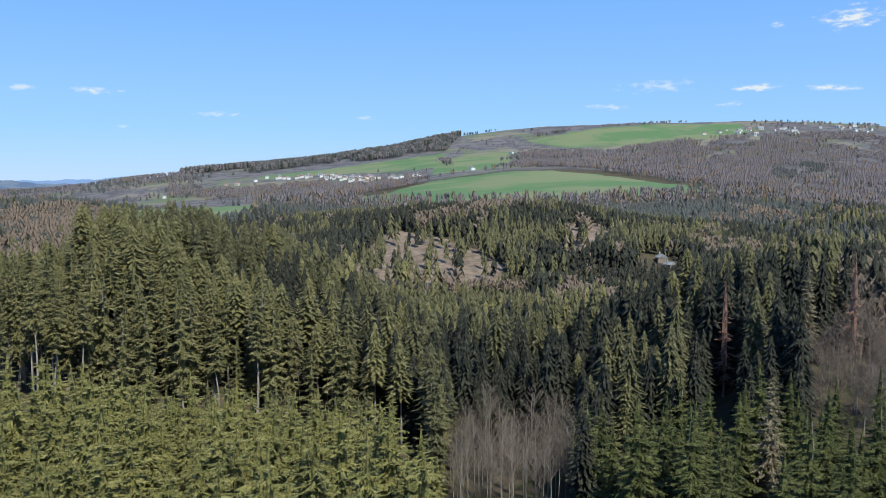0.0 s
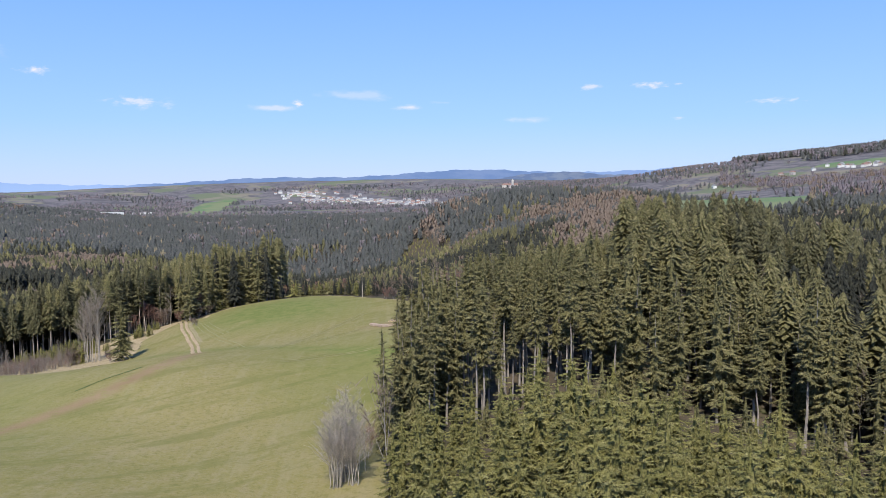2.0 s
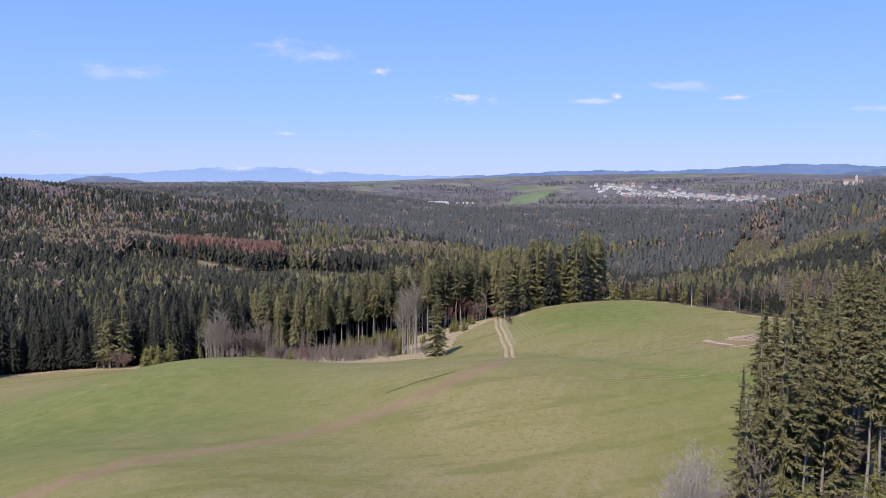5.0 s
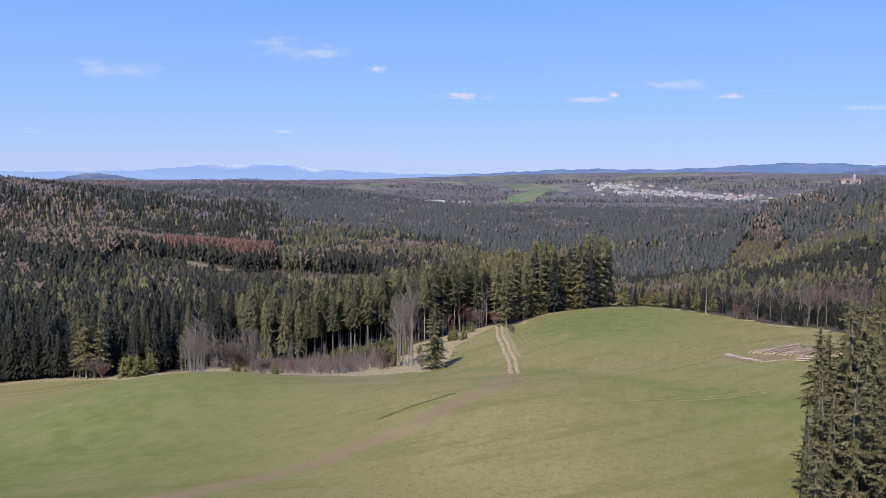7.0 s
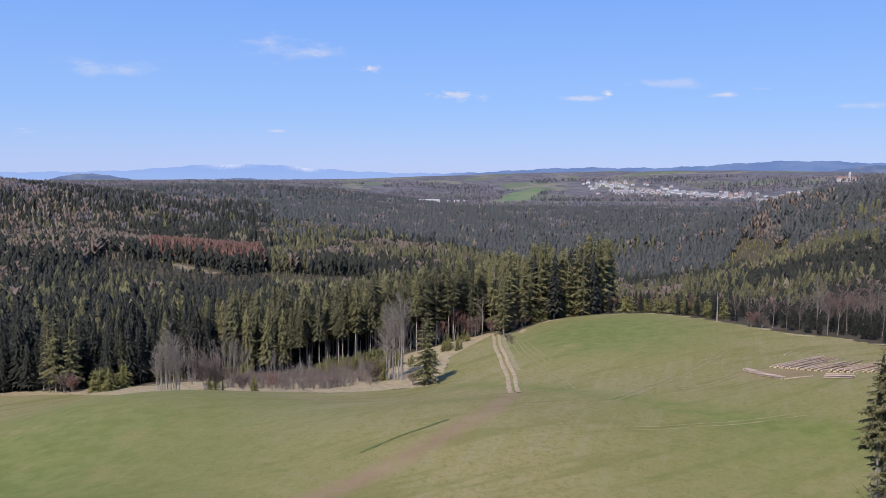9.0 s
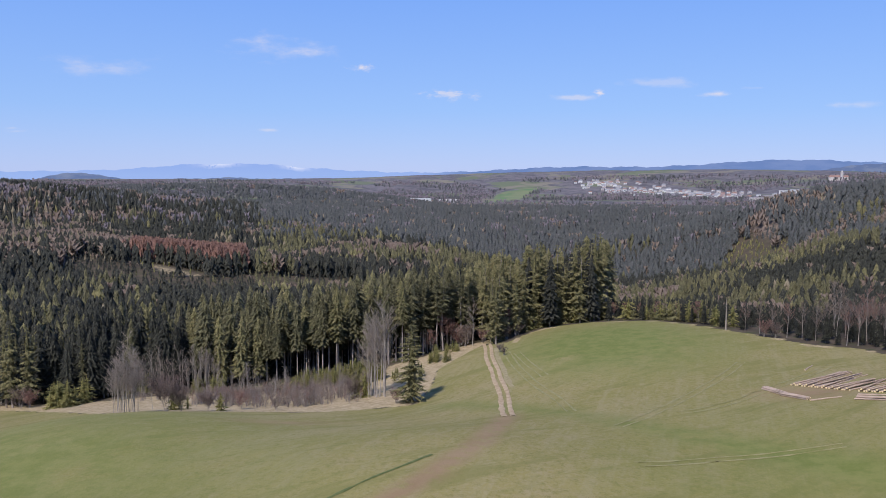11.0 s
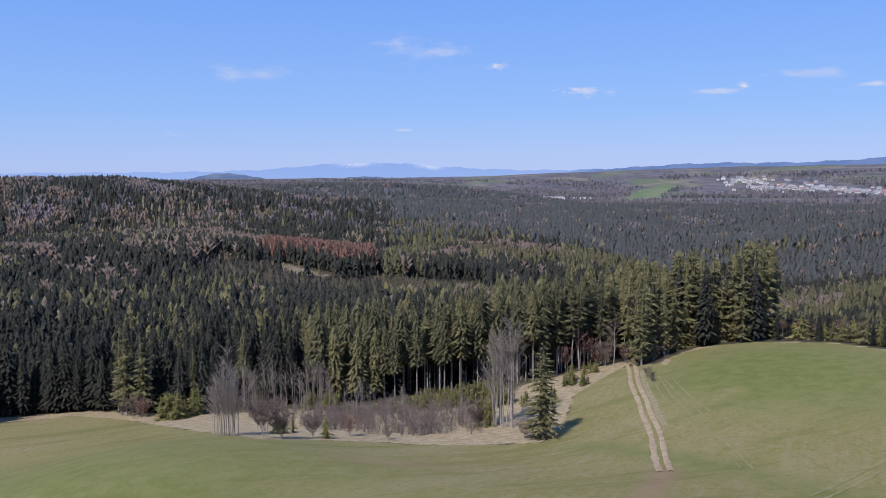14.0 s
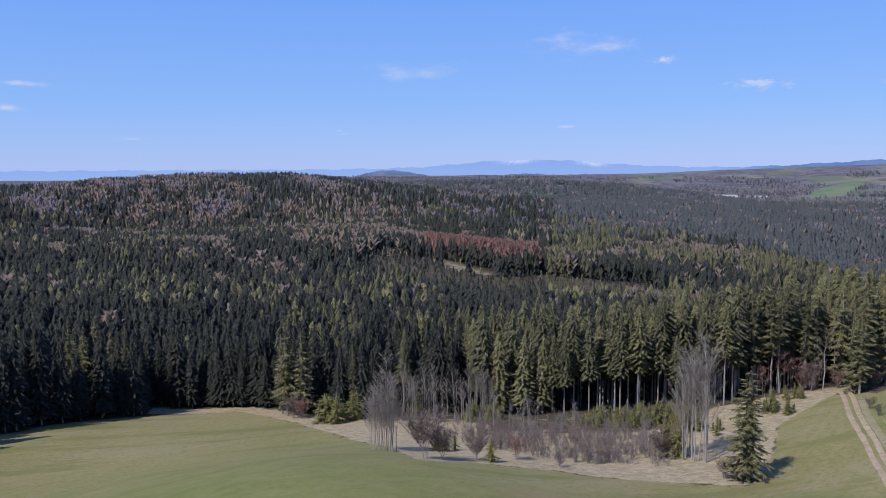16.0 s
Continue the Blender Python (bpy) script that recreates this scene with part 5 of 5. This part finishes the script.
    for x, y, sc, spin in [(23.8, 77, 0.9, 2), (27.2, 81.5, 1.0, 4), (24.6, 80.5, 0.85, 1), (26.6, 76.8, 0.8, 5)]:
        clump.put(0, place(None, x, y, sc, spin, 1.3))
    crook = Species([bare_maker(211, 12, 2.0, 1, "crooked white birch at the forest edge", "birch_tree", PALE_BARK, PALE_TWIGS, 12, 12, "", 0.02)])
    crook.put(0, place(None, 29.5, 82, 0.95, 1.0))
    brush = Species([bare_maker(212, 5, 2.0, 6, "low reddish bush at the forest edge", "bush", BARK, RUST, 7, 12, "", 0.025)])
    for x, y, sc in [(31.5, 88, 1.0), (33, 92, 0.9), (28, 86, 0.7)]:
        brush.put(0, place(None, x, y, sc, turn()))
    for x, y, sc in [(37.5, 92.5, 0.75), (39.5, 96, 0.9), (42, 101, 1.0), (48, 111, 1.34), (49.5, 114, 1.2), (53, 117, 1.25), (47.5, 105, 1.1), (51, 109, 1.25), (56.5, 121, 1.2), (55.5, 113, 1.3)]:
        SKIRTED.put(2, place(None, x, y, sc, turn(), 0.95))
    # below the young stand
    alder = Species([bare_maker(220 + k, 15, 3.6, 1, "slender leafless grey alder in a wet hollow", "alder_tree", BARK, TWIGS, 24, 18, "alders of the hollow", 0.022) for k in range(4)])
    g = np.arange(100, 155, 3.8)
    for px in g:
        for py in np.arange(8, 56, 3.8):
            x, y = px + rng.uniform(-1.2, 1.2), py + rng.uniform(-1.2, 1.2)
            if inside(ALDERS, np.array([x]), np.array([y]))[0]:
                alder.put(int(rng.integers(4)), place(None, x, y, rng.uniform(0.8, 1.15), turn(), 0.9))
    for px in np.arange(80, 145, 6.6):
        for py in np.arange(-46, 16, 6.6):
            x, y = px + rng.uniform(-1.6, 1.6), py + rng.uniform(-1.6, 1.6)
            if inside(SPRUCE_BLOCK, np.array([x]), np.array([y]))[0] and not solo(np.array([x]), np.array([y]))[0]:
                DENSE.put(int(rng.integers(3)), place(None, x, y, rng.uniform(0.8, 1.15), turn(), 1.1))
    regrowth = Species([spruce_maker(225 + k, 0.05, "low young spruce in the gap before the tall stand", "regrowth_spruce", 8, 2.2, (YOUNG, SPRUCE)[k], 9, 6, 4, "young spruces of the gap", 0.6) for k in range(2)])
    for k in range(400):
        x, y = rng.uniform(28, 132), rng.uniform(24, 110)
        if inside(GAP, np.array([x]), np.array([y]))[0]:
            regrowth.put(k, place(None, x, y, rng.uniform(0.35, 0.95) * (1.0 if x < 52 else 1.5), turn()))
    larch = Species([spruce_maker(230, 0.06, "bare straw-coloured larch among dark spruces", "larch_tree", 22, 3.4, LARCH, 30, 8, 5, "", 0.7, 0.08)])
    larch.put(0, place(None, 121, -19, 1.0, 0.2, 1.1))
    larch.put(0, place(None, 188, -14, 1.05, 1.2))
    dead = Species([spruce_maker(240, 0.12, "dead reddish-brown spruce with thin boughs", "dead_spruce", 26, 3.0, RUST, 20, 6, 3, "", 0.7, 0.3)])
    dead.put(0, place(None, 166, -1, 1.0, 0.2))
    dead.put(0, place(None, 184, -24, 1.0, 2.2))
    hollow = Species([bare_maker(245 + k, 13, 4.2, 1, "spreading leafless tree on a brown slope", "bare_tree", BARK, (MAUVE, TWIGS)[k], 22, 20, "leafless trees of the slope", 0.03) for k in range(2)])
    for k in range(150):
        x, y = rng.uniform(146, 198), rng.uniform(-46, -12)
        if inside(BARE_HOLLOW, np.array([x]), np.array([y]))[0]:
            hollow.put(k, place(None, x, y, rng.uniform(0.5, 1.0), turn(), 1.1))


singles()


# ======== felled timber ========
def timber():
    rng = np.random.default_rng(8)

    def log(length, r):
        root = new("log")
        tagged(root, "long felled spruce trunk with a pale cut end lying on grass", "log", "felled logs")
        n = 10
        t = np.arange(n) * 6.283 / n
        p = Pile()
        pts = np.array([[0, 0, 0], [length * 0.5, rng.normal() * 0.06, 0], [length, rng.normal() * 0.1, 0]])
        for k in range(2):
            p.add(*tube(pts[k], pts[k + 1], r * (1 - 0.22 * k), r * (1 - 0.22 * (k + 1)), n))
        part("trunk", p.done(), LOG_BARK, root)
        for at, rr, d in ((pts[0], r * 0.97, -0.012), (pts[2], r * 0.55, 0.012)):
            ring = np.stack([np.full(n, at[0] + d), at[1] + np.cos(t) * rr, at[2] + np.sin(t) * rr], 1)
            part("cut_end", (np.concatenate([ring, [[at[0] + d * 1.6, at[1], at[2]]]]), np.stack([np.arange(n), (np.arange(n) + 1) % n, np.full(n, n)], 1)), CUT_WOOD, root, "pale yellow sawn end")
        return root

    protos = {}

    def lay(kind, x, y, heading, layer, r):
        length = {"long": 19.0, "mid": 13.0, "short": 6.0}[kind]
        if kind not in protos:
            protos[kind] = [log(length, r)]
            ob = protos[kind][0]
        else:
            src = protos[kind][0]
            keep = src.matrix_basis.copy()
            ob = copy_thing(src, Matrix.Identity(4))
            src.matrix_basis = keep
        ex, ey = x + math.cos(heading) * length, y + math.sin(heading) * length
        z0, z1 = lot(x, y) + r * 0.8 + layer, lot(ex, ey) + r * 0.5 + layer
        ob.matrix_basis = Matrix.Translation((x, y, z0)) @ Matrix.Rotation(heading, 4, "Z") @ Matrix.Rotation(-math.atan2(z1 - z0, length), 4, "Y")

    base = math.atan2(13, 18)
    # rows of long trunks, butts towards the open meadow
    for x0, y0, x1, y1, count, kind in ((69, 202, 72.5, 198.5, 13, "long"), (73, 198, 76, 193.5, 12, "mid"), (77, 192, 80, 188, 12, "long"), (81, 186.5, 84, 182.5, 11, "mid"), (85, 181, 87, 177.5, 8, "long")):
        for k in range(count):
            u = (k + rng.uniform(-0.25, 0.25)) / max(1, count - 1)
            top = 0.3 if k % 3 == 1 else 0.0
            lay(kind, x0 + (x1 - x0) * u, y0 + (y1 - y0) * u, base + rng.normal() * 0.07, top, 0.18)
    for x0, y0, x1, y1, count in ((63, 200, 64.2, 194.5, 6), (64, 193.8, 66, 188.5, 6), (73, 185, 77, 179.5, 7)):
        heading = math.atan2(y1 - y0, x1 - x0)
        for k in range(count):
            off = (k % 3 - 1) * 0.42
            lay("short", x0 + math.sin(heading) * off + rng.normal() * 0.1, y0 - math.cos(heading) * off, heading + rng.normal() * 0.03, 0.3 * (k // 3), 0.17)
    lay("short", 77.5, 215.5, 0.9, 0.0, 0.17)
    lay("short", 66, 187.2, 0.15, 0.0, 0.17)


timber()


# ======== buildings ========
def box(p, x0, x1, y0, y1, z0, z1, mat=0):
    v = [(x, y, z) for z in (z0, z1) for y in (y0, y1) for x in (x0, x1)]
    p.add(v, [(0, 2, 3), (0, 3, 1), (4, 5, 7), (4, 7, 6), (0, 1, 5), (0, 5, 4), (2, 6, 7), (2, 7, 3), (0, 4, 6), (0, 6, 2), (1, 3, 7), (1, 7, 5)], mat)


def house_maker(w, d, h, roof, wall_mat, roof_mat, label, name="house", group="", rows=1, cols=3):
    def make():
        root = tagged(new(name), label, "house", group)
        p = Pile()
        box(p, -w / 2, w / 2, -d / 2, d / 2, -3, h)
        part("wall", p.done(), wall_mat, root)
        p = Pile()
        e = 0.4
        if roof > 0:
            v = [(-w / 2 - e, -d / 2 - e, h), (w / 2 + e, -d / 2 - e, h), (w / 2 + e, d / 2 + e, h), (-w / 2 - e, d / 2 + e, h), (-w / 2 - e, 0, h + roof), (w / 2 + e, 0, h + roof)]
            p.add(v, [(0, 1, 5), (0, 5, 4), (2, 3, 4), (2, 4, 5), (0, 4, 3), (1, 2, 5), (0, 3, 2), (0, 2, 1)])
            box(p, w * 0.18, w * 0.18 + 0.9, 0.4, 1.3, h + roof * 0.5, h + roof + 1.2)
        else:
            box(p, -w / 2 - 0.3, w / 2 + 0.3, -d / 2 - 0.3, d / 2 + 0.3, h + 0.004, h + 0.7)
        part("roof", p.done(), roof_mat, root)
        step = w / (cols + 0.5)
        for side in (-1, 1):
            for r in range(rows):
                for c in range(cols):
                    p = Pile()
                    x, z = -w / 2 + step * (c + 0.75), 0.9 + r * 2.9
                    y = side * d / 2
                    box(p, x - 0.32 * step, x + 0.32 * step, min(y, y + side * 0.06), max(y, y + side * 0.06), z, z + 1.6)
                    part("window", p.done(), WINDOW, root)
        return root
    return make


def settlements():
    rng = np.random.default_rng(14)
    kinds = Species([
        house_maker(13, 9, 5, 4, WALL_WHITE, ROOF_RED, "white village house with a red tiled roof", group="houses", cols=2),
        house_maker(14, 10, 5.5, 4.5, WALL_WHITE, ROOF_GREY, "white village house with a grey roof", group="houses", cols=2),
        house_maker(12, 9, 6, 3.5, WALL_SAND, ROOF_RED, "sand-coloured house with a red roof", group="houses", cols=2),
        house_maker(18, 10, 5, 4.5, WALL_WHITE, ROOF_GREY, "long white house with a grey roof", group="houses", cols=2),
    ])
    at = lambda x, y, turn, sc=1.0: Matrix.Translation((x, y, lot(x, y))) @ Matrix.Rotation(turn, 4, "Z") @ Matrix.Diagonal((sc, sc, sc, 1))
    # the village on the eastern hillside
    row = [(1973, 1885), (1997, 1710), (1931, 1475), (1909, 1256)]
    for k in range(62):
        u = rng.random() * 2.999
        (ax, ay), (bx, by) = row[int(u)], row[int(u) + 1]
        f = u - int(u)
        x, y = ax + (bx - ax) * f + rng.normal() * 28, ay + (by - ay) * f + rng.normal() * 24
        kinds.put(int(rng.integers(4)), at(x, y, rng.uniform(-0.5, 0.5) + 0.7, rng.uniform(1.0, 1.35)))
    for x, y in [(1844, 1908), (1820, 1930), (1629, 1944), (1600, 1960), (1963, 1110), (2659, 1351), (2690, 1330), (2447, 1535), (2470, 1520), (2687, 1152), (2720, 1140), (2379, 939), (2400, 920), (2440, 960)] + [(3358 + rng.normal() * 60, 702 + rng.normal() * 60) for _ in range(12)] + [(3475 + rng.normal() * 60, 534 + rng.normal() * 60) for _ in range(12)] + [(3646 + rng.normal() * 90, 372 + rng.normal() * 70) for _ in range(14)] + [(3996, 301), (3960, 320)]:
        kinds.put(int(rng.integers(4)), at(x, y, rng.uniform(0, 3), rng.uniform(1.0, 1.3)))
    # the town in the plain
    row = [(660, 3721), (744, 3640), (758, 3476), (875, 3472), (942, 3296), (1009, 3158), (1046, 2962)]
    small = Species([house_maker(13 + 3 * (k % 2), 10, 5.5 + k, 4, (WALL_WHITE, WALL_SAND)[k == 2], (ROOF_RED, ROOF_GREY, ROOF_GREY)[k], ("white town house with a red roof", "white town house with a grey roof", "tall sand-coloured town house with a grey roof")[k], group="houses of the town", cols=1) for k in range(3)])
    for k in range(180):
        u = rng.random() ** 1.1 * 5.999
        (ax, ay), (bx, by) = row[int(u)], row[int(u) + 1]
        f = u - int(u)
        x, y = ax + (bx - ax) * f + rng.normal() * 55, ay + (by - ay) * f + rng.normal() * 110
        small.put(int(rng.integers(3)), at(x, y, rng.uniform(-0.3, 0.3), rng.uniform(0.8, 1.15)))
    block = Species([house_maker(62, 14, 17, 0, WALL_SAND, ROOF_GREY, "long pale block of flats with a flat roof", "apartment_building", "blocks of flats", 5, 14), house_maker(42, 14, 20, 0, WALL_WHITE, ROOF_GREY, "white block of flats with a flat roof", "apartment_building", "blocks of flats", 6, 10)])
    for k, (x, y) in enumerate([(953, 2511), (1030, 2598), (1142, 2782), (1165, 2795), (1190, 2806)]):
        block.put(0 if k < 2 else 1, at(x, y, -0.3))
    hall = Species([house_maker(95, 30, 14, 0, WALL_WHITE, WALL_WHITE, "long white factory hall in the valley", "factory_hall", "", 1, 12)])
    hall.put(0, at(-85, 2410, 0.2))
    hall.put(0, at(10, 2680, 0.2, 0.7))
    # the castle on its rock above the town
    root = tagged(new("castle"), "pale castle with a tall round tower on a wooded hill", "castle")
    p = Pile()
    box(p, -45, 38, -12, 12, -12, 15)
    part("wall", p.done(), WALL_SAND, root)
    p = Pile()
    v = [(-46, -13, 15.1), (39, -13, 15.1), (39, 13, 15.1), (-46, 13, 15.1), (-40, 0, 23), (33, 0, 23)]
    p.add(v, [(0, 1, 5), (0, 5, 4), (2, 3, 4), (2, 4, 5), (0, 4, 3), (1, 2, 5)])
    part("roof", p.done(), ROOF_RED, root)
    p = Pile()
    p.add(*tube((8, -14, -10), (8, -14, 36), 6, 6, 12))
    p.add(*tube((8, -14, 36), (8, -14, 46), 6.5, 0.3, 12))
    part("tower", p.done(), WALL_SAND, root)
    root.matrix_basis = at(1610, 3386, -0.4, 0.9)
    # the sheds and pole under the bare slope
    shed = Species([house_maker(9, 6, 3, 2, PLANK, ROOF_GREY, "weathered plank shed below the wooded slope", "shed", "sheds", 1, 2)])
    shed.put(0, at(503, 118, 0.5))
    shed.put(0, at(488, 108, 0.9, 0.8))
    pole = tagged(new("utility_pole"), "wooden utility pole with a crossarm", "pole")
    part("pole", tube((0, 0, -0.5), (0, 0, 11), 0.25, 0.2, 6), PALE_BARK, pole)
    p = Pile()
    box(p, -2.6, 2.6, -0.2, 0.2, 10, 10.5)
    part("crossarm", p.done(), PALE_BARK, pole)
    pole.matrix_basis = at(492, 112, 0.6)


settlements()
